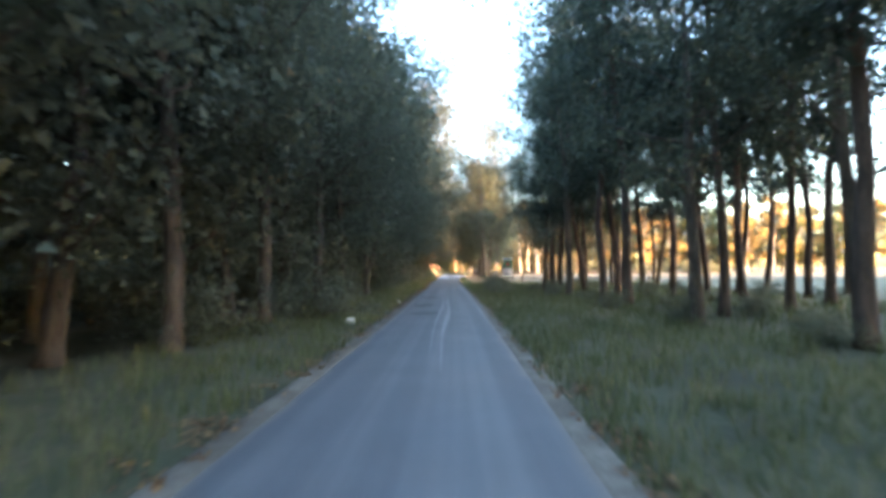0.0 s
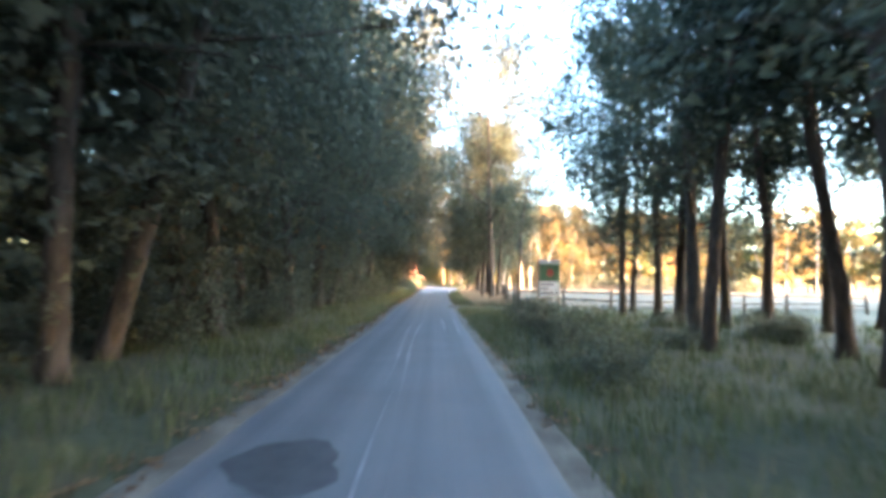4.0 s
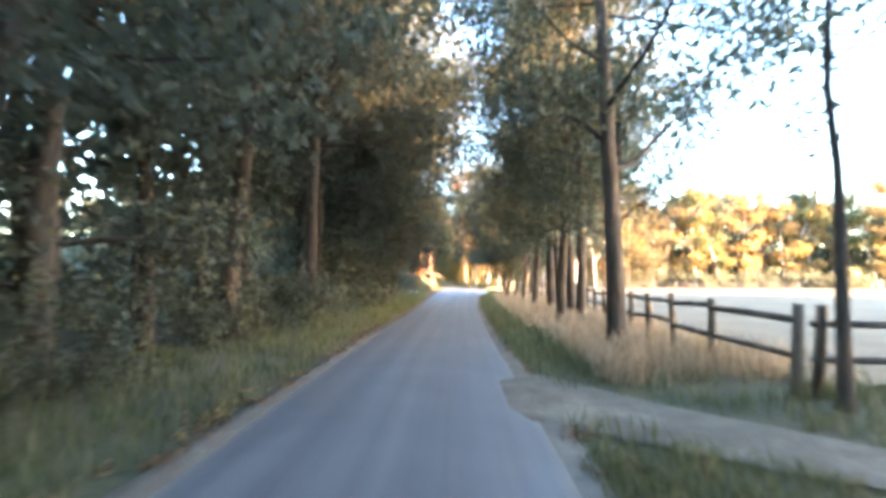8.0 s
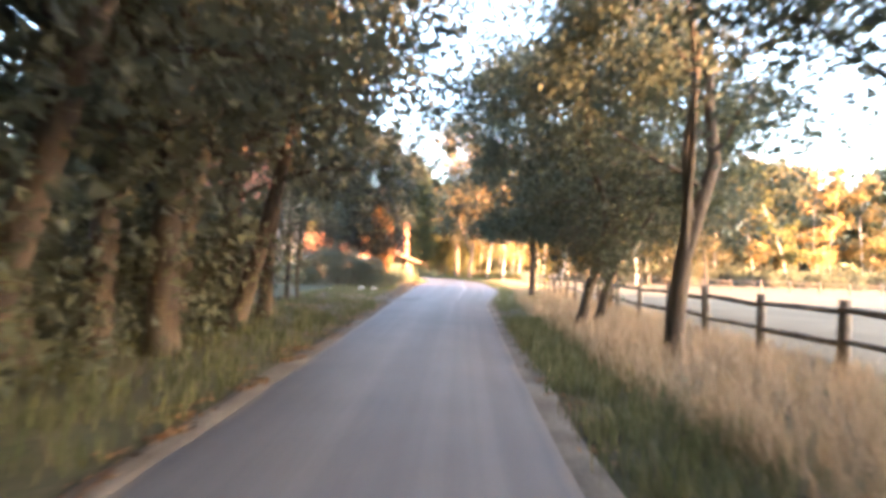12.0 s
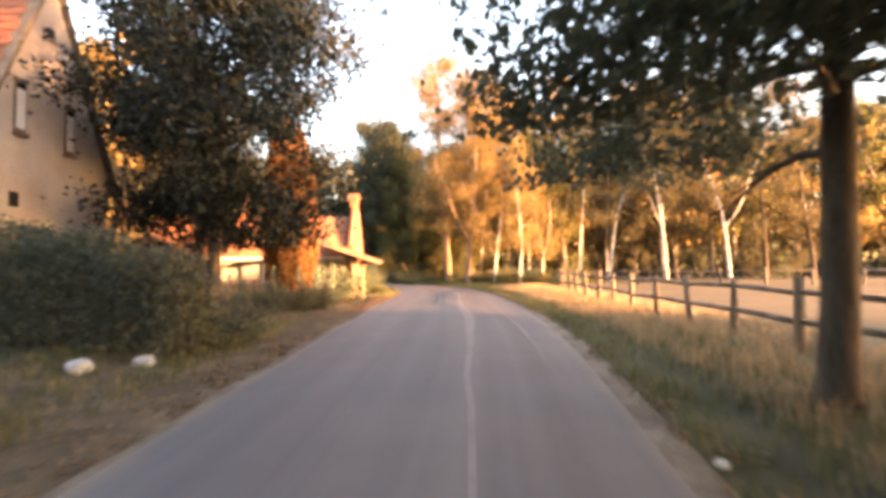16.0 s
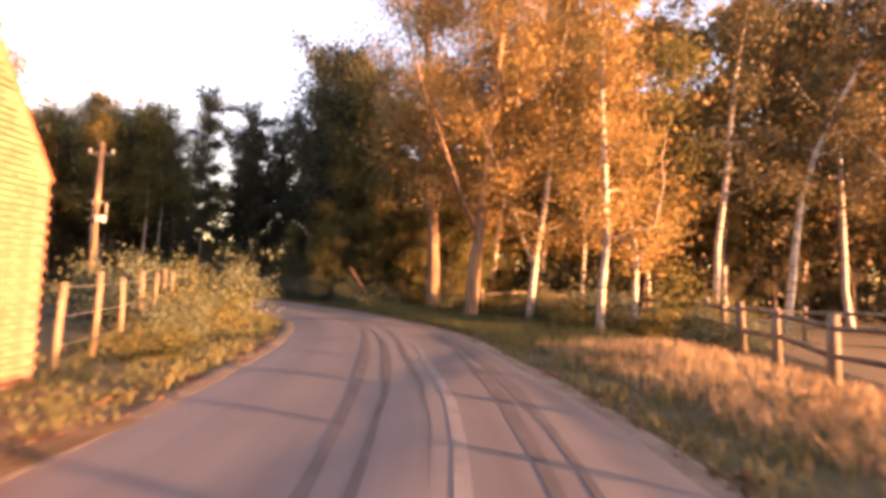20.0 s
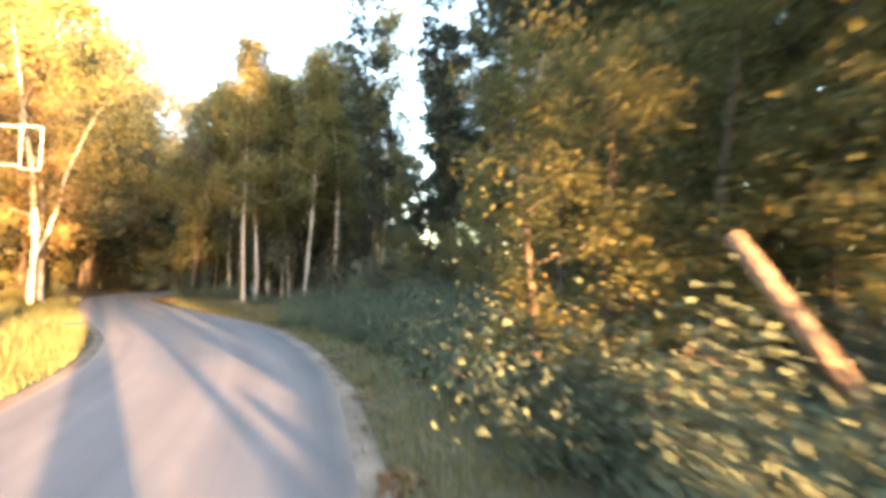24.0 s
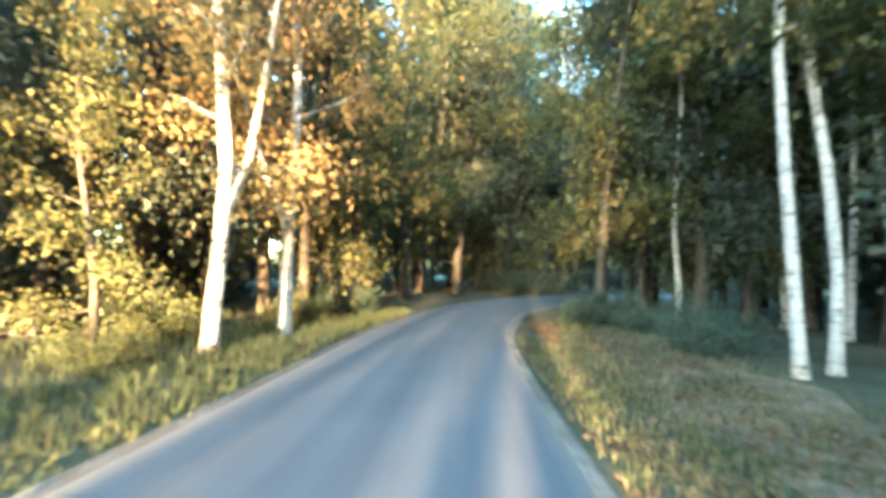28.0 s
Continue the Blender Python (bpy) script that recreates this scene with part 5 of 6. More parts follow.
def window(parent, m, w, h, panes=2, label="white wooden window with glazing bars"):
    f = child("window", joined_mesh("window", [box_data(w, 0.07, 0.06, 0.008, z0=0), box_data(w, 0.07, 0.06, 0.008, z0=h - 0.06),
                                               box_data(0.06, 0.07, h - 0.12, 0.008, x0=-w / 2 + 0.03, z0=0.06), box_data(0.06, 0.07, h - 0.12, 0.008, x0=w / 2 - 0.03, z0=0.06),
                                               box_data(0.045, 0.06, h - 0.12, 0.006, z0=0.06), box_data(w - 0.12, 0.06, 0.04, 0.006, z0=h * 0.62)], M_WHITE), parent, m, label)
    for i in (-1, 1):
        child("pane", box_mesh("pane", w / 2 - 0.08, 0.012, h - 0.12, M_GLASS, 0.0), f, pose(i * (w / 4 - 0.01), 0.01, 0.06))
    child("sill", box_mesh("sill", w + 0.14, 0.16, 0.05, M_STONE, 0.008), f, pose(0, -0.06, -0.05))
    return f


def joined_mesh(name, parts, mat):
    return mesh_of(name, *joined(parts), mat)


# cottage with steep red roof: gable towards the lane
hx, y0, y1, yr, ze, zr, xl = -10.4, 98.35, 103.1, 100.7, 4.85, 10.42, -19.5
cottage = thing("cottage", Matrix(), "rendered cottage with steep red tiled roof and dark brick plinth", "house")
gw = mesh_of("gable_wall", [(hx, y0, 0.9), (hx, y1, 0.9), (hx, y1, ze), (hx, yr, zr - 0.15), (hx, y0, ze), (hx - 0.35, y0, 0.9), (hx - 0.35, y1, 0.9), (hx - 0.35, y1, ze), (hx - 0.35, yr, zr - 0.15), (hx - 0.35, y0, ze)],
             [(0, 1, 2, 3, 4), (9, 8, 7, 6, 5), (0, 5, 6, 1), (1, 6, 7, 2), (2, 7, 8, 3), (3, 8, 9, 4), (4, 9, 5, 0)], M_RENDER)
gable = child("gable_wall", gw, cottage)
child("side_wall", box_mesh("side_wall", hx - 0.36 - xl, 0.35, ze - 0.9, M_RENDER, 0.005, x0=(hx - 0.36 + xl) / 2, y0=y0 + 0.176, z0=0.9), cottage)
child("back_wall", box_mesh("back_wall", hx - 0.36 - xl, 0.35, ze - 0.9, M_RENDER, 0.005, x0=(hx - 0.36 + xl) / 2, y0=y1 - 0.176, z0=0.9), cottage)
child("plinth", box_mesh("plinth", hx - xl + 0.06, y1 - y0 + 0.12, 1.25, M_PLINTH, 0.02, x0=(hx + xl) / 2 + 0.03, y0=(y0 + y1) / 2, z0=-0.3), cottage)
for s, ya in ((1, y0 - 0.35), (-1, y1 + 0.35)):
    z0_ = ze - 0.35 * (zr - ze) / (yr - y0) * 0.9
    up = Vector((0, yr - ya, zr - z0_))
    a = (xl - 0.3, ya, z0_)
    b = (hx + 0.18, ya, z0_)
    c = (hx + 0.18, yr, zr)
    d = (xl - 0.3, yr, zr)
    deck = child("roof", slab(a, b, c, d, 0.12, M_WOOD, "roof") if s > 0 else slab(b, a, d, c, 0.12, M_WOOD, "roof"), cottage)
    child("roof_tiles", tiles(a, (1, 0, 0), up, hx + 0.48 - xl, up.length, 0.24, 0.3, M_TILE, 4 + s), deck, label="weathered red clay tiles")["kind"] = "stuff"
    child("gutter", mesh_of("gutter", *tube([(xl - 0.3, ya - 0.05 * s, z0_ - 0.03), (hx + 0.2, ya - 0.05 * s, z0_ - 0.05)], [0.06, 0.06], 8), M_STEEL, True), cottage)
child("ridge_cap", mesh_of("ridge_cap", *tube([(xl - 0.32, yr, zr + 0.0), (hx + 0.2, yr, zr + 0.0)], [0.1, 0.1], 8), M_TILE, True), cottage)
ch = child("chimney", box_mesh("chimney", 0.7, 0.6, 1.7, M_STONE, 0.015, z0=0), cottage, pose(-13.3, yr - 0.1, zr - 0.55), "pale rendered chimney")
child("cap", box_mesh("cap", 0.85, 0.75, 0.1, M_STONE, 0.015), ch, pose(0, 0, 1.7))
child("downpipe", mesh_of("downpipe", *tube([(hx + 0.03, y0 - 0.12, ze - 0.1), (hx + 0.03, y0 - 0.09, 1.0)], [0.055, 0.055], 8), M_PLINTH, True), cottage, None, "dark brown downpipe")
for yy, zz, w, h in ((100.7, 8.2, 0.26, 0.34), (99.6, 3.2, 0.28, 0.4)):
    o = child("opening", box_mesh("opening", w, 0.02, h, M_DARK, 0.0), gable, pose(hx + 0.012, yy, zz, 0, 0, 90), "small dark attic opening")
    child("sill", box_mesh("sill", w + 0.1, 0.07, 0.04, M_STONE, 0.006), o, pose(0, -0.03, -0.04))
for yy, zz in ((99.72, 5.16), (101.42, 4.96)):
    slit = child("window", box_mesh("window", 0.36, 0.05, 1.44, M_WOOD, 0.006), gable, pose(hx + 0.026, yy, zz, 0, 0, 90), "tall narrow attic window with white blind")
    child("blind", box_mesh("blind", 0.26, 0.03, 1.06, M_WHITE, 0.004), slit, pose(0, -0.025, 0.16), "white blind")
    child("glass", box_mesh("glass", 0.26, 0.02, 0.16, M_GLASS, 0.0), slit, pose(0, -0.022, 1.23))
    child("sill", box_mesh("sill", 0.46, 0.1, 0.09, M_PLINTH, 0.008), slit, pose(0, -0.05, -0.04), "dark brick sill")
    child("lintel", box_mesh("lintel", 0.44, 0.06, 0.09, M_PLINTH, 0.008), slit, pose(0, -0.02, 1.42), "dark brick lintel")
for xx in (-14.7, -17.6):
    window(cottage, pose(xx, y0 - 0.02, 1.4), 0.95, 1.05)

# the small brick house with a bell gable: gable on the lane
gx, a0, a1, ar, ge, gr, gl_ = -3.2, 109.95, 112.7, 111.33, 2.2, 4.12, -13.5
chapel = thing("brick_outbuilding", Matrix(), "small old brick house with tiled roof and bell gable", "house")
par = 0.22
gw = mesh_of("gable_wall", [(gx - 0.03, a0, -0.2), (gx - 0.03, a1, -0.2), (gx - 0.03, a1, ge + 0.3), (gx - 0.03, ar + 0.24, gr + par), (gx - 0.03, ar - 0.24, gr + par), (gx - 0.03, a0, ge + 0.3)]
             + [(gx - 0.42, a0, -0.2), (gx - 0.42, a1, -0.2), (gx - 0.42, a1, ge + 0.3), (gx - 0.42, ar + 0.24, gr + par), (gx - 0.42, ar - 0.24, gr + par), (gx - 0.42, a0, ge + 0.3)],
             [(0, 1, 2, 3, 4, 5), (11, 10, 9, 8, 7, 6)] + [(i, i + 6, (i + 1) % 6 + 6, (i + 1) % 6) for i in range(6)], M_MORTAR)
wall = child("gable_wall", gw, chapel)
for nm, yy in (("side_wall", a0 + 0.15), ("back_wall", a1 - 0.15)):
    child(nm, box_mesh(nm, gx - 0.43 - gl_, 0.3, ge + 0.2, M_RENDER, 0.005, x0=(gx - 0.43 + gl_) / 2, y0=yy, z0=-0.2), chapel)
child("end_wall", mesh_of("end_wall", [(gl_, a0, -0.2), (gl_, a1, -0.2), (gl_, a1, ge), (gl_, ar, gr - 0.1), (gl_, a0, ge), (gl_ - 0.3, a0, -0.2), (gl_ - 0.3, a1, -0.2), (gl_ - 0.3, a1, ge), (gl_ - 0.3, ar, gr - 0.1), (gl_ - 0.3, a0, ge)],
                          [(0, 1, 2, 3, 4), (9, 8, 7, 6, 5), (0, 5, 6, 1), (1, 6, 7, 2), (2, 7, 8, 3), (3, 8, 9, 4), (4, 9, 5, 0)], M_RENDER), chapel)
for s, ya in ((1, a0 - 0.3), (-1, a1 + 0.3)):
    zz = ge - 0.12
    up = Vector((0, ar - ya, gr - zz))
    a, b, c, d = (gl_ - 0.3, ya, zz), (gx - 0.43, ya, zz), (gx - 0.43, ar, gr), (gl_ - 0.3, ar, gr)
    deck = child("roof", slab(a, b, c, d, 0.1, M_WOOD, "roof") if s > 0 else slab(b, a, d, c, 0.1, M_WOOD, "roof"), chapel)
    child("roof_tiles", tiles(a, (1, 0, 0), up, gx - 0.43 - gl_ + 0.3, up.length, 0.22, 0.2, M_TILE2, 14 + s), deck, label="pale orange old clay tiles")["kind"] = "stuff"
# verge copings on the gable and the little bell turret
for s in (-1, 1):
    ya, za, yb, zb = (a0 if s < 0 else a1), ge + 0.3, ar + 0.24 * s, gr + par
    child("coping", mesh_of("coping", *tube([(gx - 0.22, ya + 0.04 * s, za), (gx - 0.22, yb + 0.02 * s, zb + 0.03)], [0.17, 0.17], 6), M_TILE, False), wall)
tur = child("bell_turret", joined_mesh("bell_turret", [box_data(0.34, 0.13, 0.5, 0.01, gx - 0.22, ar - 0.17, gr + par), box_data(0.34, 0.13, 0.5, 0.01, gx - 0.22, ar + 0.17, gr + par),
                                                       box_data(0.36, 0.5, 0.14, 0.01, gx - 0.22, ar, gr + par + 0.5)], M_BRICK), chapel, None, "brick bell turret with small arch")
child("turret_roof", mesh_of("turret_roof", [(gx - 0.48, ar - 0.34, gr + par + 0.64), (gx + 0.04, ar - 0.34, gr + par + 0.64), (gx + 0.04, ar + 0.34, gr + par + 0.64), (gx - 0.48, ar + 0.34, gr + par + 0.64), (gx - 0.48, ar, gr + par + 0.95), (gx + 0.04, ar, gr + par + 0.95)],
                              [(0, 3, 2, 1), (0, 1, 5, 4), (2, 3, 4, 5), (1, 2, 5), (3, 0, 4)], M_TILE), tur)
nich = child("niche", box_mesh("niche", 0.5, 0.05, 0.55, M_MORTAR, 0.03), wall, pose(gx + 0.03, ar, 2.95, 0, 0, 90), "shallow round niche in the gable")

mid_x = -9.2
par_mid = child("parapet", mesh_of("parapet", [(mid_x - 0.15, a0 - 0.3, ge), (mid_x + 0.15, a0 - 0.3, ge), (mid_x + 0.15, ar, gr + 0.26), (mid_x - 0.15, ar, gr + 0.26), (mid_x - 0.15, a1 + 0.3, ge), (mid_x + 0.15, a1 + 0.3, ge), (mid_x + 0.15, ar, gr - 0.4), (mid_x - 0.15, ar, gr - 0.4)],
                                   [(0, 1, 2, 3), (3, 2, 5, 4), (1, 6, 2), (2, 6, 5), (0, 3, 7), (3, 4, 7), (0, 7, 6, 1), (4, 5, 6, 7)], M_MORTAR), chapel, None, "brick parapet across the roof")
for s in (-1, 1):
    child("coping", mesh_of("coping", *tube([(mid_x, ar + s * (ar - a0 + 0.32), ge + 0.04), (mid_x, ar, gr + 0.3)], [0.13, 0.13], 6), M_TILE), par_mid)
child("finial", joined_mesh("finial", [box_data(0.24, 0.26, 0.62, 0.015, mid_x, ar, gr + 0.2), box_data(0.32, 0.34, 0.1, 0.015, mid_x, ar, gr + 0.82)], M_BRICK), par_mid)
child("eaves_board", box_mesh("eaves_board", gx - 0.5 - gl_, 0.04, 0.14, M_WHITE, 0.005, x0=(gx - 0.5 + gl_) / 2, y0=a0 - 0.32, z0=ge - 0.3), chapel, None, "pale painted board under the eaves")
for xx in (-7.2, -10.6, -12.2):
    window(chapel, pose(xx, a0 - 0.02, 0.85), 0.8, 0.85, label="small white window under the eaves")

# small hooded doorway before the brick house
hood = thing("door_hood", pose(-5.5, 108.7, ground_z(-5.5, 108.7)), "small dark shelter with grey sheet roof and white post", "shelter")
child("roof", slab((-0.62, -0.5, 1.86), (0.55, -0.5, 1.80), (0.55, 0.6, 2.0), (-0.62, 0.6, 2.06), 0.035, M_STEEL, "roof"), hood, None, "grey metal sheet roof")
for x, y in ((-0.52, -0.4), (0.46, -0.4), (-0.52, 0.5), (0.46, 0.5)):
    child("post", box_mesh("post", 0.08, 0.08, 1.84 if y < 0 else 1.98, M_WHITE if x < 0 else M_WOOD, 0.006), hood, pose(x, y, 0))
child("back_panel", box_mesh("back_panel", 0.88, 0.03, 1.85, M_WOOD, 0.004), hood, pose(-0.03, 0.44, 0))
for z in (0.55, 1.1):
    child("shelf", box_mesh("shelf", 0.86, 0.5, 0.03, M_WOOD, 0.004), hood, pose(-0.03, 0.15, z))

# green steel gate beside the lean-to
gate = thing("metal_gate", pose(-4.45, 107.75, ground_z(-4.45, 107.75), 0, 0, 4), "closed green steel gate filled with wire mesh", "gate", "yard fences")
child("gate_frame", joined_mesh("gate_frame", [tube([(x, 0, 0.06), (x, 0, 1.28)], [0.024, 0.024], 8) for x in (-0.62, 0.62)] + [tube([(-0.62, 0, z), (0.62, 0, z)], [0.02, 0.02], 8) for z in (0.1, 0.7, 1.26)], M_POSTGREEN), gate)
child("wire_mesh", joined_mesh("wire_mesh", [tube([(x, 0, 0.1), (x, 0, 1.26)], [0.002, 0.002], 3, False) for x in np.linspace(-0.58, 0.58, 20)] + [tube([(-0.62, 0, z), (0.62, 0, z)], [0.002, 0.002], 3, False) for z in np.linspace(0.15, 1.2, 14)], M_STEEL), gate)
for x in (-0.7, 0.7):
    child("post", mesh_of("post", *tube([(x, 0, -0.25), (x, 0, 1.45)], [0.04, 0.04], 8), M_POSTGREEN, True), gate)
child("latch", box_mesh("latch", 0.1, 0.05, 0.12, M_STEEL, 0.008), gate, pose(0.56, -0.03, 0.66))

# lean-to roof on timber posts at the gate
porch = thing("lean_to", Matrix(), "lean-to of red tiles on two forked timber posts", "lean-to")
pa, pb, pc, pd = Vector((-4.35, 108.75, 2.62)), Vector((-1.85, 108.75, 1.74)), Vector((-1.85, 110.0, 1.80)), Vector((-4.35, 110.0, 2.68))
deck = child("roof", slab(pa, pb, pc, pd, 0.08, M_WOOD, "roof"), porch)
child("roof_tiles", tiles(pb, (0, 1, 0), pa - pb, 1.25, (pa - pb).length, 0.2, 0.26, M_TILE, 31), deck, label="red clay tiles")["kind"] = "stuff"
child("fascia", mesh_of("fascia", *tube([pa + Vector((0, -0.03, -0.1)), pb + Vector((0, -0.03, -0.1))], [0.07, 0.07], 4), M_WOOD2), porch)
for px_, py_, tz in ((-3.15, 109.1, 2.1), (-2.78, 109.65, 1.95)):
    post = child("post", mesh_of("post", *tube([(px_, py_, -0.1), (px_ + 0.01, py_, 0.9), (px_ - 0.01, py_, tz)], [0.105, 0.09, 0.085], 8), M_WOOD2, True), porch)
    for s in (-1, 1):
        child("brace", mesh_of("brace", *tube([(px_, py_, tz - 0.55), (px_ + 0.36 * s, py_, tz + (0.05 - 0.13 * s))], [0.06, 0.055], 6), M_WOOD2, True), post)
for x, y, s in ((-3.9, 108.9, 1.05), (-4.5, 108.5, 1.2), (-3.9, 110.1, 0.9), (-5.2, 107.4, 0.7)):
    plant("goldscrub", 1, x, y, s, 80, label="ivy and yellowing shrub under the lean-to")

# ---------------------------------------------------------------- fences
RAIL = mesh_of("rail", *tube([(0, 0, 0), (0.5, 0, 0.01), (1, 0, 0)], [0.045, 0.05, 0.042], 6), M_WOOD, True)
POST = mesh_of("post", *tube([(0, 0, -0.3), (0.005, 0, 0.6), (0, 0, 1.16)], [0.085, 0.08, 0.075], 8), M_WOOD, True)


def rail_fence(line, label, gap=2.1, seed=1, height=1.0, group="field fences"):
    """Posts with two rails between them along a line."""
    r = random.Random(seed)
    p = np.array(line, float)
    s = np.r_[0, np.cumsum(np.hypot(*np.diff(p, axis=0).T))]
    n = max(int(round(s[-1] / gap)), 1)
    u = np.linspace(0, s[-1], n + 1)
    q = np.stack([np.interp(u, s, p[:, 0]), np.interp(u, s, p[:, 1])], 1)
    ob = thing("rail_fence", Matrix(), label, "fence", group)
    base = [Vector((x, y, ground_z(x, y))) for x, y in q]
    for b in base:
        child("post", POST, ob, pose(b.x, b.y, b.z, r.uniform(-3, 3), r.uniform(-3, 3), r.uniform(0, 360)) @ Matrix.Diagonal((r.uniform(0.8, 1.1),) * 2 + (height * r.uniform(0.93, 1.06), 1)))
    for a, b in zip(base, base[1:]):
        for z in (0.52, 0.95):
            w = a + Vector((0, 0, z * height + r.uniform(-0.05, 0.05)))
            e = b + Vector((0, 0, z * height + r.uniform(-0.05, 0.05)))
            d = e - w
            m = Matrix.Translation(w - d * 0.02) @ d.to_track_quat("X", "Z").to_matrix().to_4x4() @ Matrix.Diagonal((d.length * 1.04, r.uniform(0.85, 1.15), r.uniform(0.85, 1.15), 1))
            child("rail", RAIL, ob, m)
    return ob


rail_fence(FENCE, "weathered grey wooden post and rail fence along the meadow", 1.75, 1)
rail_fence([(4.5, 53.8), (6.1, 53.0), (8.9, 52.6), (14, 52.6), (24, 53.5)], "weathered post and rail fence across the meadow", 2.4, 2, 0.95)
rail_fence([(10.0, 120.5), (14, 118.6), (20, 115.5), (30, 112), (44, 109)], "post and rail fence before the birches", 2.4, 3, 0.95)
rail_fence([(10.0, 120.5), (11.5, 124.5), (8.0, 127.2), (3.9, 126.0)], "short post and rail fence under the birches", 2.0, 4, 0.95)

# yard fence of wire posts and boards before the garden
yard = thing("yard_fence", Matrix(), "pale green steel posts with wire mesh round the yard", "fence", "yard fences")
WIREPOST = mesh_of("post", *tube([(0, 0, -0.2), (0, 0, 1.55)], [0.03, 0.03], 8), M_POSTGREEN, True)
yl = resample([(-9.5, 97.2), (-6.4, 99.0), (-5.2, 102.5), (-4.3, 106.0), (-3.9, 108.6)], 9)
for i, (x, y) in enumerate(yl):
    child("post", WIREPOST, yard, pose(x, y, ground_z(x, y), pr.uniform(-2, 2), pr.uniform(-2, 2)))
    if i:
        a, b = yl[i - 1], yl[i]
        za = ground_z(*a)
        wires = [tube([(a[0], a[1], za + z), (b[0], b[1], za + z)], [0.0022, 0.0022], 3, False) for z in np.linspace(0.1, 1.45, 8)]
        wires += [tube([(*(a + (b - a) * k / 12), za + 0.1), (*(a + (b - a) * k / 12), za + 1.45)], [0.0018, 0.0018], 3, False) for k in range(1, 12)]
        child("wire_mesh", joined_mesh("wire_mesh", wires, M_STEEL), yard)
PICKET = mesh_of("picket", *box_data(0.085, 0.02, 1.02, 0.004), M_WOOD)
GREYPOST = mesh_of("post", *tube([(0, 0, -0.25), (0.01, 0, 0.7), (0, 0, 1.3)], [0.045, 0.042, 0.04], 7), M_WOOD, True)
back = thing("wire_fence", Matrix(), "grey weathered posts with wire behind the bushes", "fence", "yard fences")
pl_ = resample([(-3.35, 113.2), (-3.7, 115.2), (-4.4, 117.5), (-5.6, 120.5), (-7.4, 123.2)], 12)
for i, (x, y) in enumerate(pl_):
    child("post", GREYPOST, back, pose(x, y, ground_z(x, y), pr.uniform(-3, 3), pr.uniform(-3, 3), pr.uniform(0, 360)) @ Matrix.Diagonal((1, 1, pr.uniform(0.94, 1.06), 1)))
for z in (0.35, 0.75, 1.15):
    child("wire", mesh_of("wire", *tube([(x, y, ground_z(x, y) + z) for x, y in pl_], [0.003] * len(pl_), 4), M_STEEL), back)
garden = thing("picket_fence", Matrix(), "low pale picket fence in the garden", "fence", "yard fences")
for i in range(30):
    x, y = -8.9 + i * 0.12, 103.9 - i * 0.012
    child("picket", PICKET, garden, pose(x, y, ground_z(x, y), pr.uniform(-2, 2), pr.uniform(-2, 2), -6) @ Matrix.Diagonal((0.8, 1, 1.02 * pr.uniform(0.96, 1.04), 1)))
for z in (0.3, 0.8):
    child("rail", mesh_of("rail", *tube([(-8.95, 103.94, ground_z(-8.9, 103.9) + z), (-5.35, 103.58, ground_z(-5.4, 103.6) + z)], [0.025, 0.025], 5), M_WOOD), garden)

# ---------------------------------------------------------------- the sign by the field
sign = thing("information_sign", pose(4.66, 47.55, ground_z(4.66, 47.55), 0, 0, 6), "roadside sign with green picture panel above white text panel", "sign")
for x in (-0.46, 0.44):
    child("post", mesh_of("post", *tube([(x, 0.03, -0.3), (x, 0.03, 1.1), (x, 0.03, 2.34)], [0.045, 0.043, 0.04], 8), M_WOOD, True), sign)
board = child("picture_panel", box_mesh("picture_panel", 0.86, 0.03, 0.72, M_GREEN, 0.004), sign, pose(0, -0.03, 1.43), "green picture panel")
child("header", box_mesh("header", 0.86, 0.034, 0.17, M_PALEBLUE, 0.004), sign, pose(0, -0.03, 2.155), "pale blue header panel")
text = child("text_panel", box_mesh("text_panel", 0.86, 0.034, 0.62, M_WHITE, 0.004), sign, pose(0, -0.03, 0.80), "white text panel")
em = [(0.16 * math.sin(a) * (1.15 if i % 2 else 0.8), 0.0, 0.19 * math.cos(a) * (1.1 if i % 2 else 0.85)) for i, a in enumerate(np.linspace(0, 2 * math.pi, 10, endpoint=False))]
child("emblem", mesh_of("emblem", [(x, -0.018, z) for x, _, z in em] + [(x, -0.014, z) for x, _, z in em], [tuple(range(10)), tuple(range(19, 9, -1))] + [(i, i + 10, (i + 1) % 10 + 10, (i + 1) % 10) for i in range(10)], M_RED), board, pose(0.02, -0.002, 0.36), "red emblem")
for z, w, x in ((0.46, 0.56, -0.1), (0.28, 0.30, -0.22), (0.10, 0.56, -0.1)):
    child("text_bar", box_mesh("text_bar", w, 0.006, 0.07, M_GREY, 0.0), text, pose(x, -0.02, z))

# ---------------------------------------------------------------- utility pole at the bend
pole = thing("utility_pole", pose(-15.1, 130.6, ground_z(-15.1, 130.6), 0, 0, 0), "wooden utility pole with steel brackets and small box", "utility pole")
child("shaft", mesh_of("shaft", *tube([(0, 0, -0.3), (0, 0, 4), (0.02, 0, 7.6)], [0.14, 0.125, 0.1], 10), M_WOOD2, True), pole)
child("crossarm", mesh_of("crossarm", *box_data(1.3, 0.09, 0.1, 0.01, z0=6.95), M_WOOD), pole)
for x in (-0.55, 0, 0.55):
    child("insulator", mesh_of("insulator", *tube([(x, 0, 7.04), (x, 0, 7.15), (x, 0, 7.19), (x, 0, 7.27)], [0.03, 0.055, 0.05, 0.02], 8), M_WHITE, True), pole)
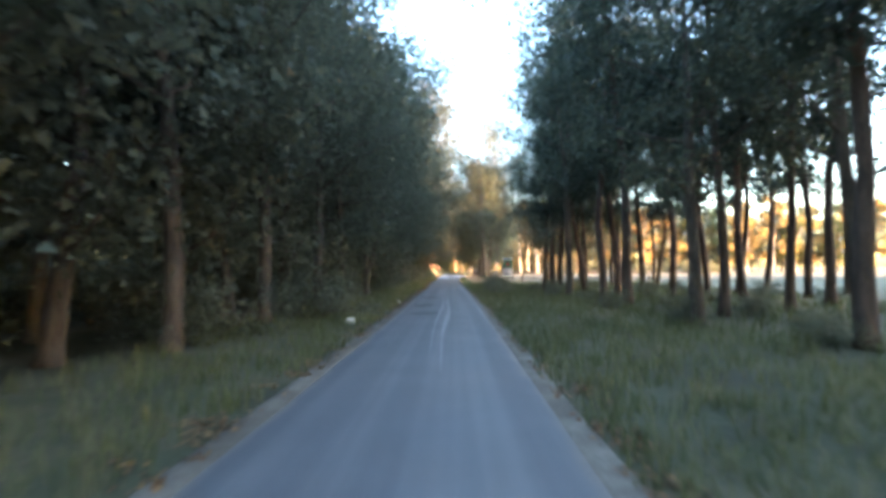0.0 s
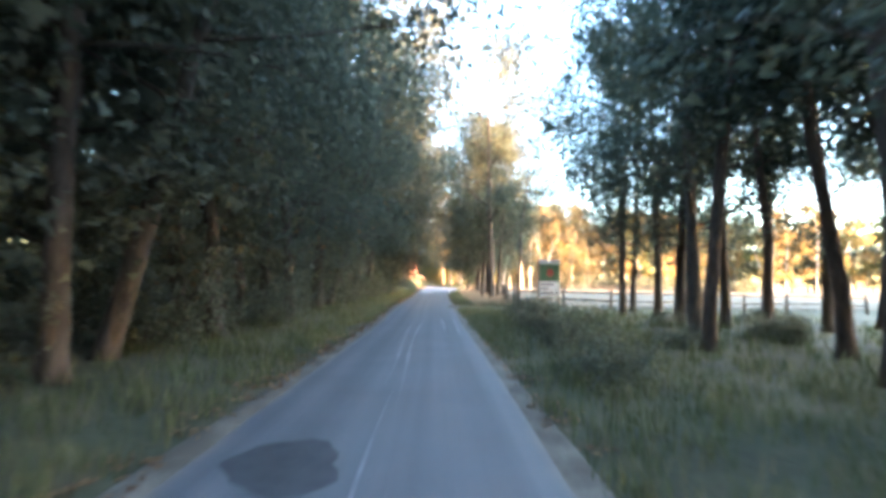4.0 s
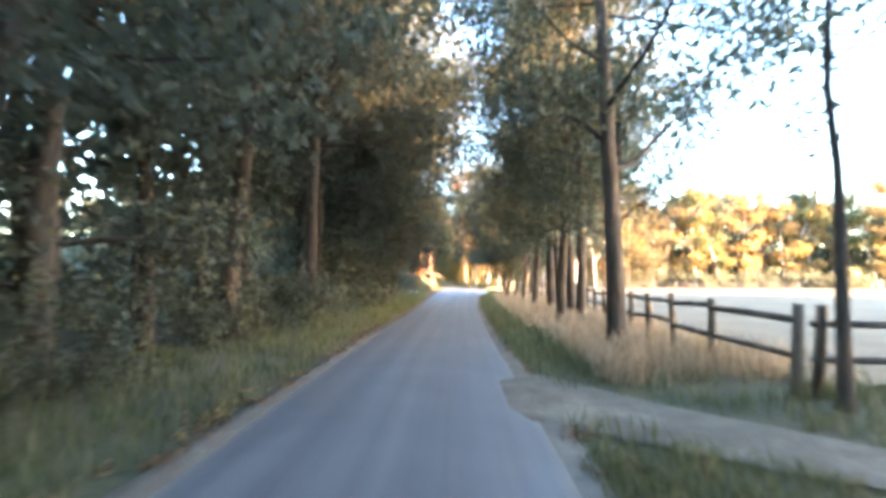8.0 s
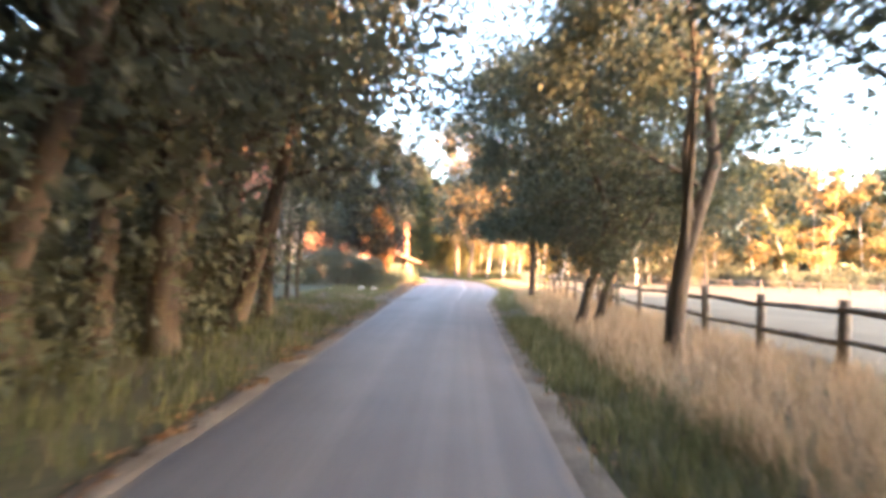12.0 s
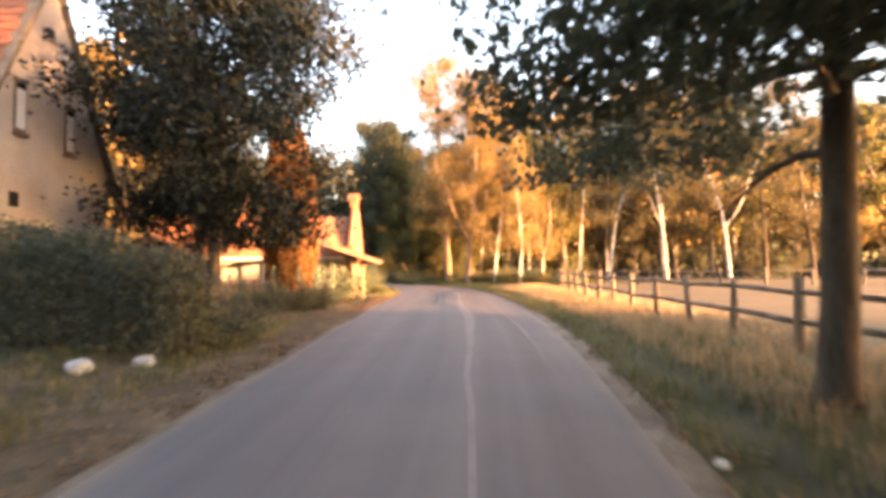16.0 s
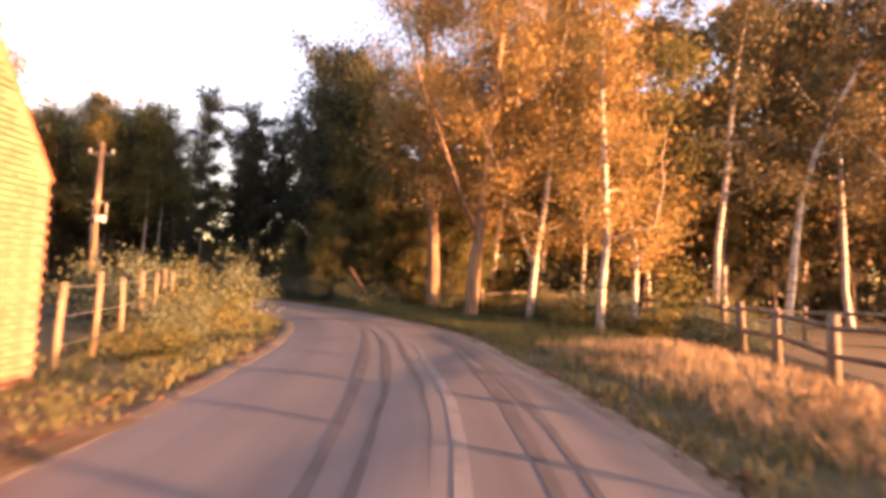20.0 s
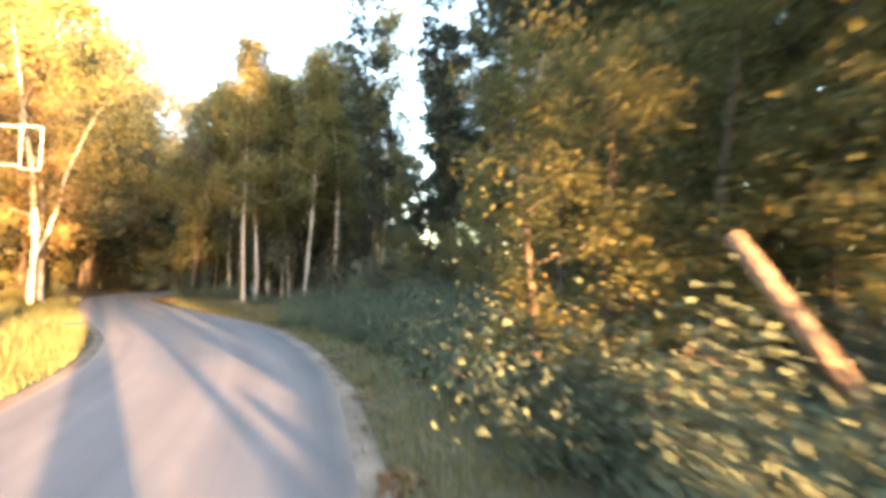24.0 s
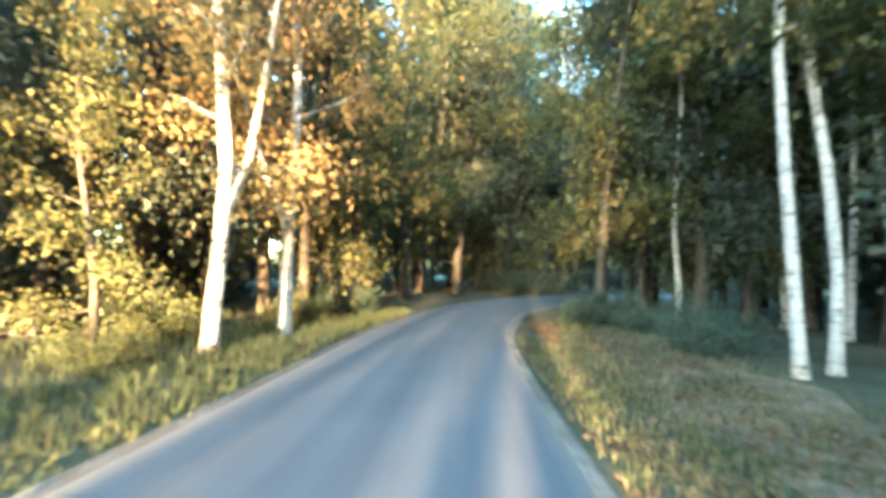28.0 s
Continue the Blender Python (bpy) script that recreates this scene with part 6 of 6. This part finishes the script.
child("box", box_mesh("box", 0.42, 0.28, 0.34, M_WHITE, 0.02), pole, pose(0.28, -0.1, 3.55), "white equipment box")
fr = child("bracket_frame", joined_mesh("bracket_frame", [tube([(0, 0, 4.0), (0, 0, 4.95)], [0.013, 0.013], 6), tube([(0.34, 0, 4.0), (0.34, 0, 4.95)], [0.013, 0.013], 6), tube([(0, 0, 4.0), (0.34, 0, 4.0)], [0.013, 0.013], 6), tube([(0, 0, 4.95), (0.34, 0, 4.95)], [0.013, 0.013], 6), tube([(-0.55, 0.05, 4.05), (0, 0, 4.05)], [0.012, 0.012], 6), tube([(-0.55, 0.05, 4.9), (0, 0, 4.9)], [0.012, 0.012], 6)], M_WHITE), pole, pose(-0.4, 0.75, -0.3, 0, 0, 60), "white metal bracket frame")
child("cable", mesh_of("cable", *tube([(0.0 - 1.2 * k, -0.2 - 5.0 * k, 7.2 - 2.2 * k + 1.4 * k * k) for k in np.linspace(0, 1.6, 12)], [0.012] * 12, 4), M_DARK), pole)

# pale stones and litter on the ground
STN = make = box_data(0.36, 0.26, 0.2, 0.06, jitter=0.02, rng=random.Random(2))
STONE = mesh_of("stone", *STN, M_STONE)
for x, y, s in ((-4.35, 93.9, 1.0), (-3.75, 94.4, 0.8), (-3.3, 20.6, 0.7), (-2.75, 28.7, 0.5), (-5.6, 91.9, 0.6), (2.78, 90.6, 0.28)):
    thing("stone", pose(x, y, ground_z(x, y) + 0.02, 0, 0, x * 50) @ Matrix.Diagonal((s, s, s, 1)), "pale stone lying beside the lane", "stone", "stones", data=STONE)
LOG = mesh_of("trunk", *tube([(0, 0, -0.1), (0.55, 0.1, 0.85), (1.15, 0.15, 1.75)], [0.085, 0.075, 0.06], 8), M_OLDBARK, True)
log = thing("leaning_trunk", pose(-1.3, 131.5, 0.1, 0, 0, 190), "dead leaning trunk lit orange among the bushes", "tree trunk", data=LOG)

# ---------------------------------------------------------------- grass and fallen leaves


def blades(name, spots, high, mat, seed, label, wide=0.007):
    """Grass: bent blades, two faces each, in one object."""
    rng = np.random.default_rng(seed)
    n = len(spots)
    h = high * rng.uniform(0.45, 1.3, n)
    a = rng.uniform(0, 2 * math.pi, n)
    b = rng.uniform(0, 2 * math.pi, n)
    lean = rng.uniform(0.1, 0.6, n) * h
    sx, sy = np.cos(a) * wide, np.sin(a) * wide
    p = np.asarray(spots)
    base = p - [0, 0, 0.03]
    mid = p + np.stack([np.cos(b) * lean * 0.3, np.sin(b) * lean * 0.3, h * 0.6], 1)
    tip = p + np.stack([np.cos(b) * lean, np.sin(b) * lean, h], 1)
    s = np.stack([sx, sy, np.zeros(n)], 1)
    v = np.stack([base - s, base + s, mid + s * 0.8, mid - s * 0.8, tip], 1).reshape(-1, 3)
    i = np.arange(n)[:, None] * 5
    t = np.concatenate([np.concatenate([i, i + 1, i + 2], 1), np.concatenate([i, i + 2, i + 3], 1), np.concatenate([i + 3, i + 2, i + 4], 1)], 0)
    return thing(name, Matrix(), label, "grass", kind="stuff", data=mesh_np(name, v, t, mat))


def along(edge, out, lo, hi, y_lo, y_hi, n, seed, clump=0.3):
    """Spots in a strip beside an edge of the lane, in clumps."""
    rng = np.random.default_rng(seed)
    ok = np.where((edge[:, 1] > y_lo) & (edge[:, 1] < y_hi))[0]
    k = max(n // 14, 1)
    i = rng.choice(ok[:-1], k)
    u = rng.random(k)[:, None]
    c = edge[i] * (1 - u) + edge[i + 1] * u
    c = c + out * side[i] * (lo + (hi - lo) * rng.random(k) ** 1.2)[:, None]
    c = np.repeat(c, 14, 0) + rng.normal(0, clump * 0.45, (k * 14, 2))
    return [(x, y, ground_z(x, y)) for x, y in c if off_road(x, y) > 0.12 and np.hypot(TRACK_LINE[:, 0] - x, TRACK_LINE[:, 1] - y).min() > 0.6]


blades("grass", along(EDGE_L, -1, 0.4, 3.6, 8, 88, 30000, 1), 0.24, M_GRASS, 1, "dull green verge grass under the trees")
blades("grass", along(EDGE_L, -1, 0.42, 3.2, 110, 141, 26000, 2), 0.13, M_GRASS, 2, "yellow-green grass on the inside of the bend", 0.008)
blades("grass", along(EDGE_R, 1, 0.3, 4.8, 8, 60, 32000, 3), 0.22, M_GRASS, 3, "dull green verge grass on the field side")
blades("grass", along(EDGE_R, 1, 4.5, 16.0, 8, 52, 14000, 13, 0.6), 0.3, M_GRASS, 13, "thin grass on the floor of the pine wood", 0.012)
blades("grass", along(EDGE_R, 1, 0.3, 1.7, 56, 82, 14000, 4), 0.24, M_GRASS, 4, "green verge grass beside the lane")
blades("grass", along(EDGE_R, 1, 1.3, 4.6, 54, 86, 22000, 5), 0.42, M_STRAW, 5, "tall dry straw-coloured grass along the fence")
blades("grass", along(EDGE_R, 1, 1.3, 4.6, 86, 118, 24000, 17), 0.24, M_STRAW, 17, "short dry grass below the fence")
blades("grass", along(EDGE_R, 1, 0.15, 4.0, 47.5, 52.8, 9000, 14, 0.25), 0.12, M_GRASS, 14, "short green grass between the lane and the track")
blades("grass", along(EDGE_R, 1, 0.25, 2.6, 84, 118, 12000, 15), 0.17, M_GRASS, 15, "short dull green grass on the verge")
blades("grass", along(EDGE_R, 1, 0.42, 2.8, 118, 142, 22000, 6), 0.11, M_GRASS, 6, "green grass below the brambles")
blades("grass", along(EDGE_R, 1, 0.6, 4.6, 117, 129, 22000, 7), 0.2, M_GRASS, 7, "green grass under the birches")
blades("grass", along(EDGE_L, -1, 0.45, 2.8, 126, 141, 20000, 16), 0.14, M_GRASS, 16, "short green grass beside the forest road")
blades("grass", along(EDGE_L, -1, 1.5, 6.5, 128, 141, 9000, 8), 0.3, M_GRASS, 8, "green and yellow grass at the forest edge")
blades("grass", along(EDGE_L, -1, 1.0, 4.0, 88, 100, 7000, 9), 0.2, M_GRASS, 9, "sparse grass before the hedge")


def litter(spots, seed, label):
    rng = np.random.default_rng(seed)
    p = np.asarray(spots) + [0, 0, 0.03]
    ob = thing("fallen_leaves", Matrix(), label, "leaves", kind="stuff", data=leaves_mesh("fallen_leaves", p, 0.075, M_LITTER, rng, 1.0, 2.5))
    return ob


litter(along(EDGE_L, -1, 0.05, 0.7, 5, 118, 9000, 21, 0.2), 21, "fallen brown leaves along the lane's edge")
litter(along(EDGE_R, 1, 0.05, 0.6, 5, 140, 7000, 22, 0.2), 22, "fallen brown leaves along the lane's edge")
litter(along(EDGE_R, 1, 0.4, 6.0, 136.5, 144, 9000, 24, 0.4), 24, "fallen brown leaves under the birches")
blades("grass", along(EDGE_R, 1, 2.2, 7.0, 136.5, 145, 9000, 25, 0.35), 0.13, M_GRASS, 25, "thin grass under the birches")
litter(along(EDGE_L, -1, 0.3, 4.5, 80, 108, 9000, 23, 0.4), 23, "fallen brown leaves on the yard ground")

# ---------------------------------------------------------------- bricks of the gable wall, last
BRICK = box_mesh("brick", 0.05, 0.235, 0.062, M_BRICK, 0.006)
br = random.Random(8)
rest = []
count = 0
row = 0
z = 0.02
while z < gr + par - 0.1:
    half = (a1 - a0) / 2 if z < ge + 0.25 else 0.24 + ((a1 - a0) / 2 - 0.24) * max((gr + par - z) / (gr + par - ge - 0.3), 0)
    yy = ar - half + 0.12 + (0.06 if row % 2 else 0.0)
    while yy < ar + half - 0.1:
        if not (abs(yy - ar) < 0.36 and 2.9 < z < 3.5):
            if count < 300:
                child("brick", BRICK, wall, pose(gx - 0.02 + br.uniform(-0.004, 0.006), yy, z, br.uniform(-1, 1), 0, br.uniform(-1, 1)))
                count += 1
            else:
                rest.append(box_data(0.05, 0.235, 0.062, 0.006, gx - 0.02 + br.uniform(-0.004, 0.006), yy, z))
        yy += 0.25
    z += 0.076
    row += 1
up_bricks = child("upper_bricks", joined_mesh("upper_bricks", rest, M_BRICK), wall)
up_bricks["kind"] = "stuff"
